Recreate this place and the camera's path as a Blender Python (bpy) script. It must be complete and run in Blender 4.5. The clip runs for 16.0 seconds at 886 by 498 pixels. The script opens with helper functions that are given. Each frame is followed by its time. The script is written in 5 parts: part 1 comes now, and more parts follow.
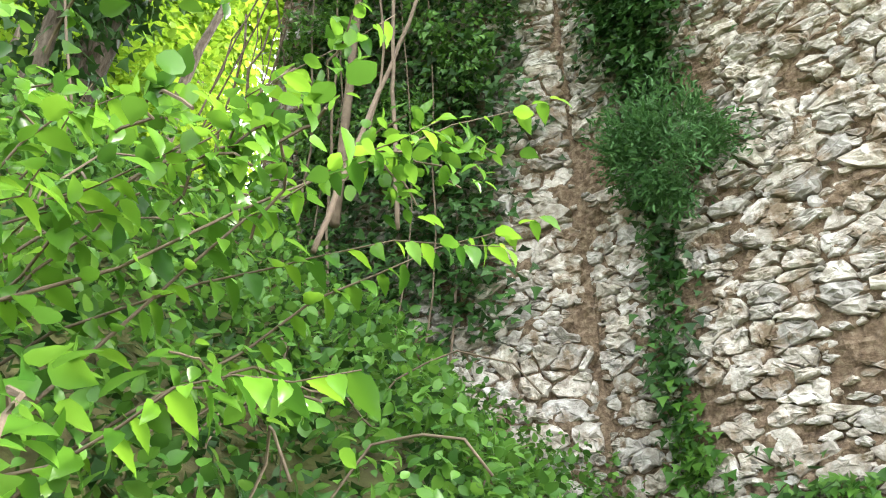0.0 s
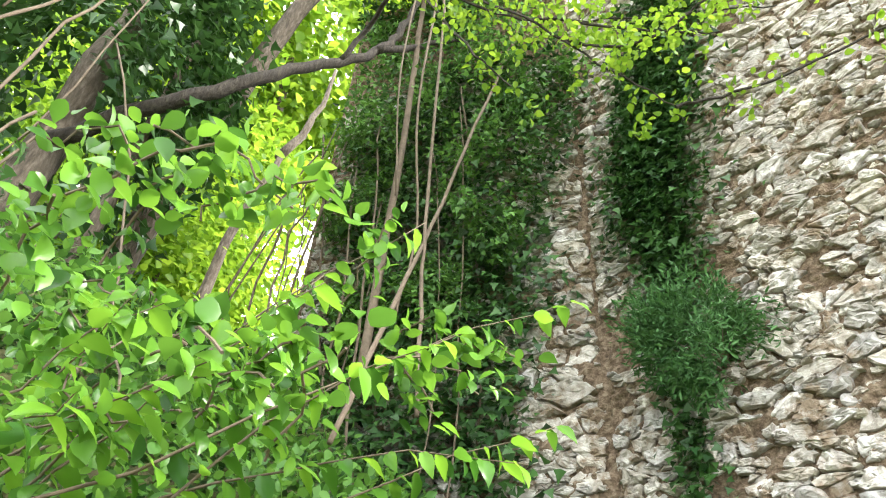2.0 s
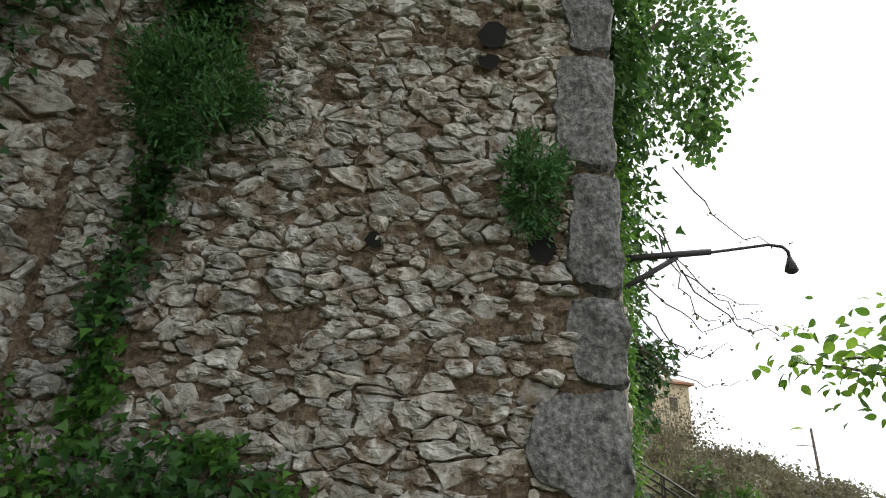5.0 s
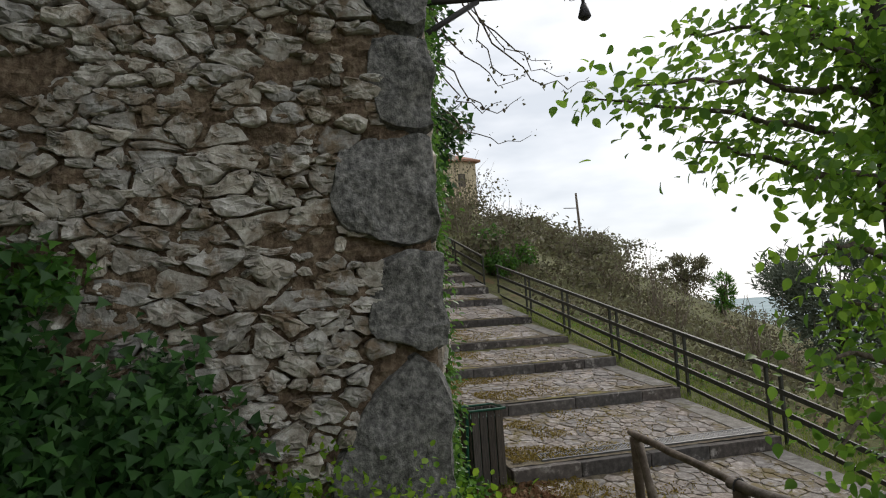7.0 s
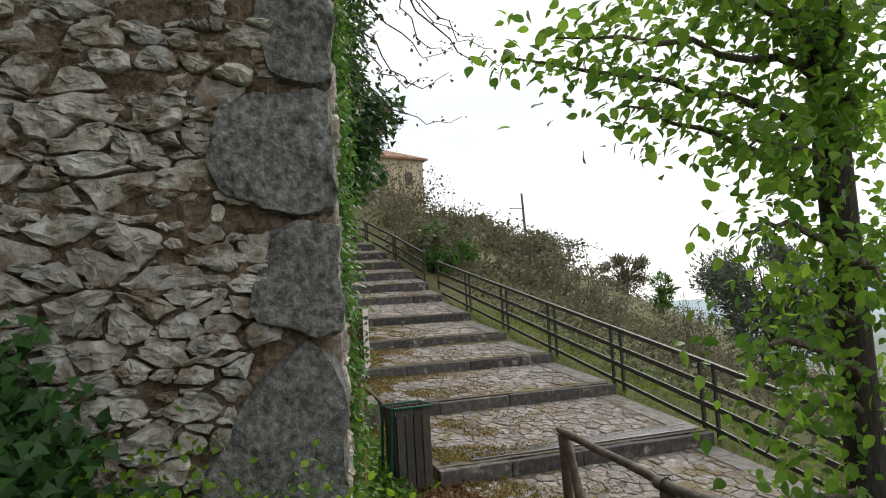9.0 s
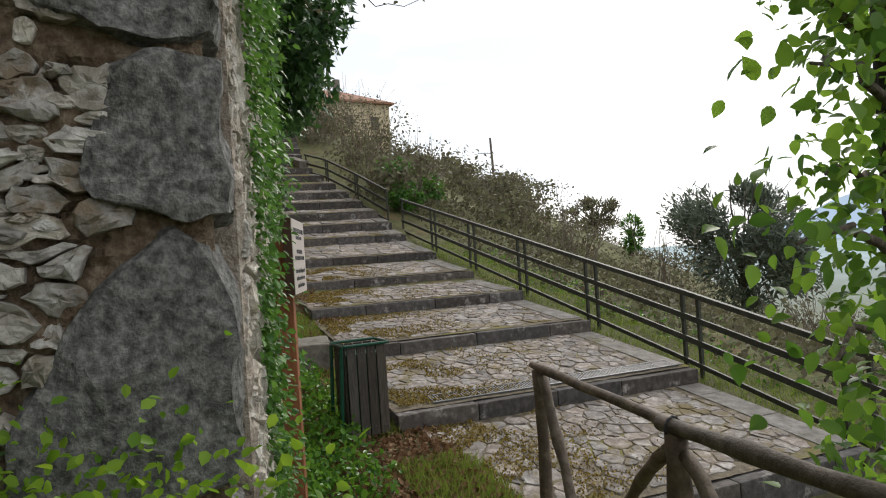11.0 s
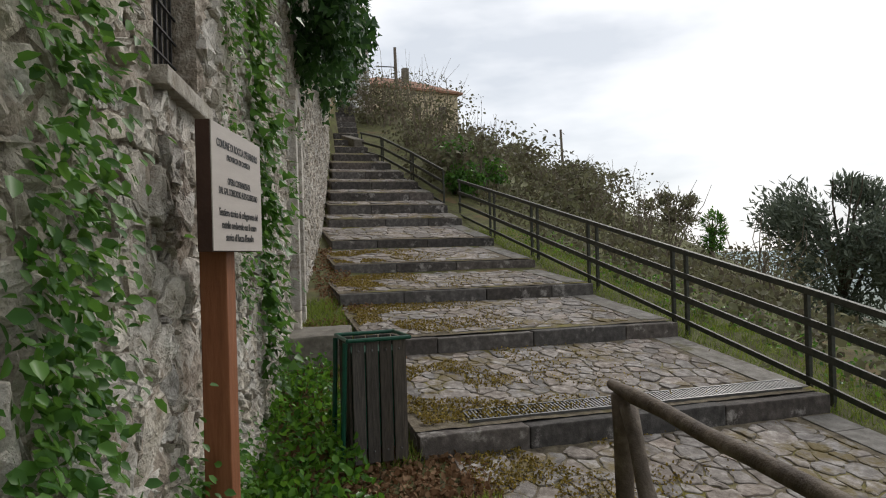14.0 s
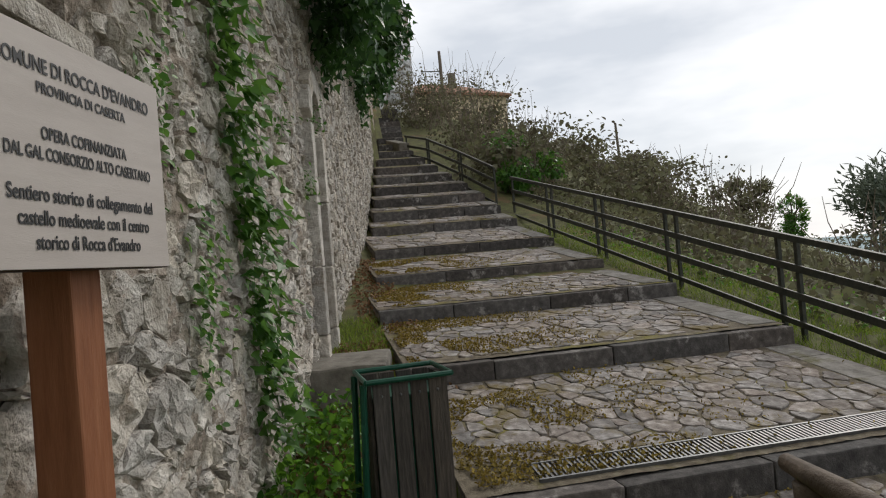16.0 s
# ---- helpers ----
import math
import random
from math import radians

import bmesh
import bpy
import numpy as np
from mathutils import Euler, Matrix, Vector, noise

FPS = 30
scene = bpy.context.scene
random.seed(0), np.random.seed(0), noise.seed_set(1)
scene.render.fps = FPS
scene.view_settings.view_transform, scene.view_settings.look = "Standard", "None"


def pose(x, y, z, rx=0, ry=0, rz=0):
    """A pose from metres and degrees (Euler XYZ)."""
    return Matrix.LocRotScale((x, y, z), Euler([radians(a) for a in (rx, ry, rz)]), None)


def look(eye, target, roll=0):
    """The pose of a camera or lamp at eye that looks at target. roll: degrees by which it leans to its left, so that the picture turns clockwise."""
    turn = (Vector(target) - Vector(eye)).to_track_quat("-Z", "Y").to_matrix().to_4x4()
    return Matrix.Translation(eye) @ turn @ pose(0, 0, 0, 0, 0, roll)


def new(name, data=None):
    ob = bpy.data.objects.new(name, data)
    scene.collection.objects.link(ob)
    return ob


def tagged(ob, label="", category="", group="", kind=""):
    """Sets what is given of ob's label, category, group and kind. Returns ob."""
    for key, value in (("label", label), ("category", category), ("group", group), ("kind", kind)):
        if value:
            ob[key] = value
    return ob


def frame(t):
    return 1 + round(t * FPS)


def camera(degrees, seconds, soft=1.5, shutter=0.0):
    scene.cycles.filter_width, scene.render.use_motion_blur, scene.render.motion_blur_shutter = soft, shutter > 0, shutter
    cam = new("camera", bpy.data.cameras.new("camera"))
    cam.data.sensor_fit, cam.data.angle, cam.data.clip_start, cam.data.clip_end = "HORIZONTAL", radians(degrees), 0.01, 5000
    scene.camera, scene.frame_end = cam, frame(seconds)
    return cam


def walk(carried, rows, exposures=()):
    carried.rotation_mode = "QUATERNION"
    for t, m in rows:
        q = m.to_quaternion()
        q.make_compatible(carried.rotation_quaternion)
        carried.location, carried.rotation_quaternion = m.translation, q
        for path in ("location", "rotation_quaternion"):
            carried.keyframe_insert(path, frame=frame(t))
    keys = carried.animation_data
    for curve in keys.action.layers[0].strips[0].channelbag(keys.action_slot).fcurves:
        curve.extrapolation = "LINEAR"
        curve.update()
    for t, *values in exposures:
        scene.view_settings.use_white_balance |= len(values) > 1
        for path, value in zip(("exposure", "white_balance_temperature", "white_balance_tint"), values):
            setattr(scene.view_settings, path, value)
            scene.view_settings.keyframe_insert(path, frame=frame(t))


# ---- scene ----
cam = camera(66.7, 16.0, 1.1)
METRES, EYE, TILT, LEAN, TURN = 4.5, 2.0, 0.0, 0.0, -38.5
PATH = [
    (0, (-0.595, 0.206, 1.919), (0.696, 1.42, 2.844), -0.6),
    (0.5, (-0.626, 0.169, 1.955), (0.594, 1.374, 2.985), 1.2),
    (1, (-0.643, 0.161, 1.986), (0.515, 1.35, 3.102), 2.7),
    (1.5, (-0.653, 0.135, 2.001), (0.444, 1.294, 3.206), 3.2),
    (2, (-0.668, 0.104, 2.012), (0.378, 1.215, 3.305), 4.3),
    (2.5, (-0.683, 0.094, 2.024), (0.336, 1.179, 3.36), 5.5),
    (3, (-0.682, 0.094, 2.035), (0.367, 1.159, 3.364), 6.0),
    (3.5, (-0.668, 0.097, 2.032), (0.526, 1.051, 3.323), 5.8),
    (4, (-0.62, 0.067, 2.019), (0.812, 0.794, 3.211), 5.8),
    (4.5, (-0.547, -0.008, 1.971), (1.125, 0.363, 3.005), 4.5),
    (5, (-0.5, -0.186, 1.981), (1.336, -0.106, 2.772), 3.4),
    (5.2, (-0.475, -0.192, 1.973), (1.391, -0.214, 2.692), 2.7),
    (7.3, (-0.163, -0.182, 1.825), (1.746, -0.764, 1.959), -4.4),
    (7.5, (-0.153, -0.193, 1.818), (1.743, -0.821, 1.93), -4.7),
    (8, (-0.094, -0.255, 1.793), (1.774, -0.966, 1.888), -4.3),
    (8.5, (0.074, -0.408, 1.781), (1.943, -1.074, 2.034), -1.1),
    (9, (0.157, -0.512, 1.738), (2.034, -1.179, 1.91), -3.4),
    (9.5, (0.333, -0.597, 1.687), (2.207, -1.285, 1.822), -6.4),
    (9.7, (0.41, -0.653, 1.665), (2.271, -1.379, 1.755), -6.1),
    (11.8, (1.408, -1.077, 1.434), (3.266, -1.816, 1.427), -3.5),
    (12, (1.494, -1.126, 1.432), (3.342, -1.89, 1.433), -4.2),
    (12.5, (1.787, -1.266, 1.386), (3.62, -2.066, 1.367), -2.3),
    (13, (2.047, -1.392, 1.36), (3.91, -2.116, 1.432), -5.0),
    (13.5, (2.263, -1.547, 1.316), (4.182, -2.11, 1.333), -3.2),
    (14, (2.54, -1.668, 1.287), (4.459, -2.232, 1.298), -1.6),
    (14.5, (2.797, -1.793, 1.291), (4.737, -2.276, 1.35), -4.8),
    (15, (3.088, -1.917, 1.267), (5.066, -2.205, 1.354), -3.8),
    (15.5, (3.432, -1.969, 1.254), (5.416, -2.215, 1.297), -3.0),
    (16, (3.737, -2.07, 1.267), (5.696, -2.47, 1.307), -4.8),
]
EXPOSURES = [(0, 3.2), (3.0, 3.3), (3.8, 3.3), (4.3, 3.1), (4.6, 2.5), (4.8, 1.9), (5.2, 0.75), (7.3, 0.35), (8.0, 0.5), (8.6, 0.62), (9.5, 0.78), (12, 0.5), (13, 0.25), (14, 0.3), (16, 0.2)]
walk(cam, [(t, look(eye, target, roll)) for t, eye, target, roll in PATH], EXPOSURES)

# ---- sky and sun ----
SUN_DIR = Vector((0.55, -0.62, 0.72)).normalized()  # towards the sun, behind thin cloud
world = bpy.data.worlds.new("overcast_sky")
scene.world = world
world.use_nodes = True
wn, wl = world.node_tree.nodes, world.node_tree.links
wn.clear()
w_out = wn.new("ShaderNodeOutputWorld")
w_bg = wn.new("ShaderNodeBackground")
w_sky = wn.new("ShaderNodeTexSky")
w_sky.sky_type, w_sky.sun_disc = "NISHITA", False
w_sky.sun_elevation = math.asin(SUN_DIR.z)
w_sky.sun_rotation = math.atan2(SUN_DIR.x, SUN_DIR.y)
w_gain = wn.new("ShaderNodeMix")
w_gain.data_type, w_gain.blend_type = "RGBA", "MULTIPLY"
w_gain.inputs[0].default_value = 1.0
w_gain.inputs[7].default_value = (0.1, 0.1, 0.1, 1)
w_co = wn.new("ShaderNodeTexCoord")
w_map = wn.new("ShaderNodeMapping")
w_map.inputs["Scale"].default_value = (1.0, 1.0, 3.2)
w_noise = wn.new("ShaderNodeTexNoise")
w_noise.inputs["Scale"].default_value = 2.6
w_noise.inputs["Detail"].default_value = 5
w_ramp = wn.new("ShaderNodeValToRGB")
w_ramp.color_ramp.elements[0].position, w_ramp.color_ramp.elements[0].color = 0.36, (0.78, 0.82, 0.88, 1)
w_ramp.color_ramp.elements[1].position, w_ramp.color_ramp.elements[1].color = 0.60, (1.25, 1.25, 1.26, 1)
w_mix = wn.new("ShaderNodeMix")
w_mix.data_type = "RGBA"
w_mix.inputs[0].default_value = 0.86
wl.new(w_co.outputs["Generated"], w_map.inputs["Vector"])
wl.new(w_map.outputs["Vector"], w_noise.inputs["Vector"])
wl.new(w_noise.outputs["Fac"], w_ramp.inputs["Fac"])
wl.new(w_sky.outputs["Color"], w_gain.inputs[6])
wl.new(w_gain.outputs[2], w_mix.inputs[6])
wl.new(w_ramp.outputs["Color"], w_mix.inputs[7])
wl.new(w_mix.outputs[2], w_bg.inputs["Color"])
w_bg.inputs["Strength"].default_value = 0.8
wl.new(w_bg.outputs["Background"], w_out.inputs["Surface"])
sun = new("sun", bpy.data.lights.new("sun", "SUN"))
sun.data.energy, sun.data.angle, sun.data.color = 1.2, radians(14), (1.0, 0.95, 0.88)
sun.matrix_world = look((0, 0, 30), Vector((0, 0, 30)) - SUN_DIR)

# ---- materials ----
def surface(name, stops, scale=8.0, rough=0.85, bump=0.3, fine=60.0, per="", vary=0.25, stretch=(1, 1, 1), metal=0.0, stain=None, stain_at=0.58, stain_scale=1.1, dist=0.02):
    """A mottled surface: two scales of noise over a colour ramp, a bump, variation per piece and an optional stain colour."""
    m = bpy.data.materials.new(name)
    m.use_nodes = True
    n, l = m.node_tree.nodes, m.node_tree.links
    b = n["Principled BSDF"]
    co = n.new("ShaderNodeNewGeometry")
    mp = n.new("ShaderNodeMapping")
    mp.inputs["Scale"].default_value = stretch
    l.new(co.outputs["Position"], mp.inputs["Vector"])
    a, f = n.new("ShaderNodeTexNoise"), n.new("ShaderNodeTexNoise")
    a.inputs["Scale"].default_value, a.inputs["Detail"].default_value, a.inputs["Roughness"].default_value = scale, 8, 0.65
    f.inputs["Scale"].default_value, f.inputs["Detail"].default_value = fine, 5
    l.new(mp.outputs[0], a.inputs["Vector"])
    l.new(mp.outputs[0], f.inputs["Vector"])
    r = n.new("ShaderNodeValToRGB")
    while len(r.color_ramp.elements) < len(stops):
        r.color_ramp.elements.new(0.5)
    for k, c in enumerate(stops):
        r.color_ramp.elements[k].position = 0.3 + 0.4 * k / max(1, len(stops) - 1)
        r.color_ramp.elements[k].color = (*c, 1)
    l.new(a.outputs["Fac"], r.inputs["Fac"])
    col = r.outputs["Color"]
    hsv = n.new("ShaderNodeHueSaturation")
    if per:
        src = n.new("ShaderNodeObjectInfo").outputs["Random"] if per == "object" else co.outputs["Random Per Island"]
        mr = n.new("ShaderNodeMapRange")
        mr.inputs["To Min"].default_value, mr.inputs["To Max"].default_value = 1 - vary, 1 + vary
        l.new(src, mr.inputs["Value"])
        l.new(mr.outputs[0], hsv.inputs["Value"])
        mh = n.new("ShaderNodeMath")
        mh.operation = "FRACT"
        m7 = n.new("ShaderNodeMath")
        m7.operation = "MULTIPLY"
        m7.inputs[1].default_value = 7.31
        l.new(src, m7.inputs[0])
        l.new(m7.outputs[0], mh.inputs[0])
        ms = n.new("ShaderNodeMapRange")
        ms.inputs["To Min"].default_value, ms.inputs["To Max"].default_value = 1 - 1.2 * vary, 1 + 1.2 * vary
        l.new(mh.outputs[0], ms.inputs["Value"])
        l.new(ms.outputs[0], hsv.inputs["Saturation"])
    l.new(col, hsv.inputs["Color"])
    col = hsv.outputs["Color"]
    if stain:
        s = n.new("ShaderNodeTexNoise")
        s.inputs["Scale"].default_value, s.inputs["Detail"].default_value, s.inputs["Roughness"].default_value = stain_scale, 9, 0.7
        l.new(co.outputs["Position"], s.inputs["Vector"])
        sr = n.new("ShaderNodeMapRange")
        sr.inputs["From Min"].default_value, sr.inputs["From Max"].default_value = stain_at, stain_at + 0.1
        l.new(s.outputs["Fac"], sr.inputs["Value"])
        mx = n.new("ShaderNodeMix")
        mx.data_type = "RGBA"
        mx.inputs[7].default_value = (*stain, 1)
        l.new(sr.outputs[0], mx.inputs[0])
        l.new(col, mx.inputs[6])
        col = mx.outputs[2]
    l.new(col, b.inputs["Base Color"])
    b.inputs["Roughness"].default_value, b.inputs["Metallic"].default_value = rough, metal
    b.inputs["Specular IOR Level"].default_value = 0.3
    ad = n.new("ShaderNodeMath")
    ad.operation = "MULTIPLY_ADD"
    ad.inputs[1].default_value = 0.35
    l.new(f.outputs["Fac"], ad.inputs[0])
    l.new(a.outputs["Fac"], ad.inputs[2])
    bp = n.new("ShaderNodeBump")
    bp.inputs["Strength"].default_value, bp.inputs["Distance"].default_value = bump, dist
    l.new(ad.outputs[0], bp.inputs["Height"])
    l.new(bp.outputs[0], b.inputs["Normal"])
    return m


def foliage(name, dark, light, rough=0.45, glow=0.35, per="island"):
    """Leaf: per-leaf colour between dark and light, gloss, and light passing through."""
    m = bpy.data.materials.new(name)
    m.use_nodes = True
    n, l = m.node_tree.nodes, m.node_tree.links
    b = n["Principled BSDF"]
    src = n.new("ShaderNodeObjectInfo").outputs["Random"] if per == "object" else n.new("ShaderNodeNewGeometry").outputs["Random Per Island"]
    mx = n.new("ShaderNodeMix")
    mx.data_type = "RGBA"
    mx.inputs[6].default_value, mx.inputs[7].default_value = (*dark, 1), (*light, 1)
    l.new(src, mx.inputs[0])
    l.new(mx.outputs[2], b.inputs["Base Color"])
    b.inputs["Roughness"].default_value = rough
    b.inputs["Specular IOR Level"].default_value = 0.24
    tr = n.new("ShaderNodeBsdfTranslucent")
    hs = n.new("ShaderNodeHueSaturation")
    hs.inputs["Value"].default_value, hs.inputs["Hue"].default_value = 1.6, 0.485
    l.new(mx.outputs[2], hs.inputs["Color"])
    l.new(hs.outputs[0], tr.inputs["Color"])
    sh = n.new("ShaderNodeMixShader")
    sh.inputs[0].default_value = glow
    l.new(b.outputs[0], sh.inputs[1])
    l.new(tr.outputs[0], sh.inputs[2])
    l.new(sh.outputs[0], n["Material Output"].inputs["Surface"])
    return m


def plain(name, color, rough=0.5, metal=0.0):
    m = bpy.data.materials.new(name)
    m.use_nodes = True
    b = m.node_tree.nodes["Principled BSDF"]
    b.inputs["Base Color"].default_value, b.inputs["Roughness"].default_value, b.inputs["Metallic"].default_value = (*color, 1), rough, metal
    return m


LIMESTONE = [(0.16, 0.14, 0.115), (0.36, 0.335, 0.295), (0.56, 0.545, 0.51)]
M_STONE = surface("rubble_limestone", LIMESTONE, 13, 0.9, 1.0, 60, "island", 0.28, stain=(0.19, 0.145, 0.10), stain_at=0.51, stain_scale=5.0, dist=0.018)
M_STONE_OB = surface("rubble_limestone_single", LIMESTONE, 13, 0.9, 1.0, 60, "object", 0.28, stain=(0.19, 0.145, 0.10), stain_at=0.51, stain_scale=5.0, dist=0.018)
M_MORTAR = surface("earthy_lime_mortar", [(0.06, 0.04, 0.026), (0.15, 0.107, 0.07), (0.29, 0.23, 0.165)], 22, 0.95, 1.0, 60, dist=0.03)
M_QUOIN = surface("grey_weathered_limestone", [(0.03, 0.03, 0.028), (0.145, 0.142, 0.134), (0.31, 0.30, 0.28)], 28, 0.9, 1.0, 110, "object", 0.10, stain=(0.06, 0.06, 0.056), stain_at=0.55, stain_scale=9.0, dist=0.02)
M_PALE_MORTAR = surface("pale_lime_render", [(0.17, 0.135, 0.105), (0.36, 0.305, 0.248), (0.56, 0.505, 0.44)], 14, 0.95, 0.9, 60, stain=(0.22, 0.17, 0.125), stain_at=0.57, stain_scale=3.0, dist=0.05)
M_PALE_STONE = surface("pale_limestone", [(0.31, 0.275, 0.225), (0.50, 0.455, 0.395), (0.68, 0.64, 0.58)], 10, 0.9, 0.9, 65, "island", 0.2, stain=(0.24, 0.19, 0.14), stain_at=0.58, stain_scale=4.0, dist=0.05)
M_PALE_STONE_OB = surface("pale_limestone_single", [(0.31, 0.275, 0.225), (0.50, 0.455, 0.395), (0.68, 0.64, 0.58)], 10, 0.9, 0.9, 65, "object", 0.2, stain=(0.24, 0.19, 0.14), stain_at=0.58, stain_scale=4.0, dist=0.05)
PAVE = [(0.11, 0.092, 0.08), (0.225, 0.197, 0.177), (0.41, 0.38, 0.35)]
M_PAVE = surface("paving_stone", PAVE, 12, 0.8, 0.5, 80, "island", 0.3, stain=(0.15, 0.115, 0.05), stain_at=0.52, stain_scale=2.6)
M_PAVE_OB = surface("paving_stone_single", PAVE, 12, 0.8, 0.5, 80, "object", 0.3, stain=(0.15, 0.115, 0.05), stain_at=0.52, stain_scale=2.6)
M_JOINT = surface("mossy_paving_joint", [(0.075, 0.06, 0.043), (0.145, 0.12, 0.085), (0.225, 0.195, 0.14)], 14, 0.95, 0.7, 90, stain=(0.17, 0.15, 0.035), stain_at=0.52, stain_scale=0.9)
M_KERB = surface("dark_stone_kerb", [(0.045, 0.04, 0.038), (0.085, 0.076, 0.07), (0.15, 0.135, 0.125)], 12, 0.85, 0.5, 90, "object", 0.3, stain=(0.34, 0.32, 0.30), stain_at=0.57, stain_scale=3.0)
M_CONCRETE = surface("stained_concrete", [(0.10, 0.09, 0.075), (0.17, 0.155, 0.13), (0.24, 0.22, 0.19)], 7, 0.9, 0.4, 90, stain=(0.07, 0.06, 0.05), stain_at=0.56)
M_CONCRETE_PALE = surface("pale_worn_concrete", [(0.13, 0.12, 0.105), (0.21, 0.195, 0.175), (0.30, 0.285, 0.26)], 9, 0.9, 0.5, 90, "object", 0.15, stain=(0.12, 0.11, 0.05), stain_at=0.56, stain_scale=2.0)
M_GROUND = surface("grassy_soil", [(0.06, 0.05, 0.03), (0.10, 0.10, 0.04), (0.14, 0.155, 0.05)], 5, 0.95, 0.8, 50, stain=(0.16, 0.10, 0.055), stain_at=0.56, stain_scale=0.8)
M_WOOD_DARK = surface("weathered_dark_wood", [(0.035, 0.03, 0.026), (0.06, 0.052, 0.045), (0.10, 0.085, 0.07)], 10, 0.75, 0.4, 60, "object", 0.25, stretch=(8, 8, 0.8))
M_LOG = surface("peeled_log", [(0.055, 0.038, 0.028), (0.115, 0.085, 0.062), (0.21, 0.165, 0.125)], 9, 0.7, 0.6, 60, "object", 0.15)
M_RUST_WOOD = surface("brown_stained_wood", [(0.19, 0.068, 0.028), (0.25, 0.095, 0.042), (0.30, 0.125, 0.06)], 6, 0.6, 0.2, 60, stretch=(8, 8, 0.8))
M_SIGN_SIDE = surface("dark_brown_board_edge", [(0.04, 0.018, 0.012), (0.06, 0.03, 0.02)], 8, 0.6, 0.2)
M_SIGN_FACE = surface("beige_sign_face", [(0.44, 0.385, 0.35), (0.50, 0.445, 0.405)], 5, 0.55, 0.08, 90, stretch=(1, 1, 6))
M_INK = plain("black_lettering", (0.012, 0.011, 0.011), 0.5)
M_GREEN_METAL = surface("green_painted_steel", [(0.006, 0.05, 0.03), (0.01, 0.085, 0.05)], 20, 0.4, 0.1)
M_FENCE = surface("dark_green_painted_steel", [(0.022, 0.026, 0.019), (0.04, 0.042, 0.032), (0.065, 0.06, 0.045)], 12, 0.55, 0.2)
M_GALV = surface("galvanised_steel", [(0.11, 0.11, 0.11), (0.19, 0.19, 0.19)], 20, 0.45, 0.1, metal=0.8)
M_BLACK = plain("black_hollow_shade", (0.004, 0.0035, 0.003), 1.0)
M_LAMP = surface("dark_iron", [(0.02, 0.02, 0.022), (0.045, 0.04, 0.04)], 20, 0.6, 0.2)
M_BARK = surface("grey_brown_bark", [(0.045, 0.035, 0.026), (0.10, 0.08, 0.06), (0.18, 0.15, 0.12)], 12, 0.9, 0.9, 50, stretch=(3, 3, 0.7))
M_TWIG = surface("brown_twigs", [(0.14, 0.11, 0.085), (0.24, 0.20, 0.16)], 12, 0.9, 0.3)
M_BARK_DARK = surface("dark_elm_bark", [(0.018, 0.015, 0.012), (0.04, 0.033, 0.027), (0.075, 0.062, 0.05)], 14, 0.9, 0.9, 50, stretch=(3, 3, 0.7))
M_VINE = surface("pale_dry_vine", [(0.075, 0.055, 0.038), (0.15, 0.115, 0.08)], 12, 0.85, 0.4)
M_IVY = foliage("ivy_leaf", (0.014, 0.045, 0.012), (0.05, 0.125, 0.028), 0.4, 0.2)
M_IVY_MID = foliage("ivy_leaf_fresh", (0.028, 0.08, 0.018), (0.11, 0.24, 0.045), 0.38, 0.3)
M_IVY_LIGHT = foliage("young_ivy_leaf", (0.035, 0.105, 0.018), (0.10, 0.225, 0.035), 0.4, 0.35)
M_SPRING = foliage("bright_spring_leaf", (0.03, 0.105, 0.012), (0.15, 0.32, 0.028), 0.3, 0.42, "object")
M_SPRING_FAR = foliage("yellow_green_spring_leaf", (0.08, 0.18, 0.012), (0.21, 0.34, 0.03), 0.5, 0.5)
M_SPRING_MANY = foliage("bright_spring_leaf_small", (0.025, 0.085, 0.012), (0.12, 0.27, 0.028), 0.3, 0.4)
M_TREE_LEAF = foliage("elm_leaf", (0.045, 0.12, 0.016), (0.16, 0.30, 0.032), 0.4, 0.6)
M_BUSH = foliage("wall_bush_leaf", (0.035, 0.10, 0.03), (0.08, 0.19, 0.055), 0.5, 0.25)
M_OLIVE = foliage("olive_leaf", (0.06, 0.08, 0.055), (0.14, 0.165, 0.12), 0.5, 0.25)
M_SCRUB = foliage("brown_green_scrub_leaf", (0.085, 0.072, 0.048), (0.15, 0.155, 0.08), 0.7, 0.25)
M_GRASS = foliage("grass_blade", (0.09, 0.15, 0.02), (0.20, 0.26, 0.045), 0.6, 0.35)
M_MOSS = foliage("yellow_moss", (0.14, 0.11, 0.025), (0.30, 0.22, 0.05), 0.9, 0.1)
M_DRY = foliage("dry_leaf", (0.14, 0.075, 0.035), (0.26, 0.16, 0.09), 0.8, 0.1)
M_PLASTER = surface("ochre_plaster", [(0.44, 0.36, 0.24), (0.54, 0.46, 0.33)], 1.5, 0.9, 0.2)
M_ROOF = surface("clay_roof_tile", [(0.22, 0.11, 0.07), (0.34, 0.19, 0.13)], 2, 0.9, 0.5)
M_WHITE_ROCK = surface("whitish_rock", [(0.42, 0.42, 0.42), (0.58, 0.58, 0.58), (0.68, 0.68, 0.68)], 4, 0.9, 0.8, 40, "island", 0.2)


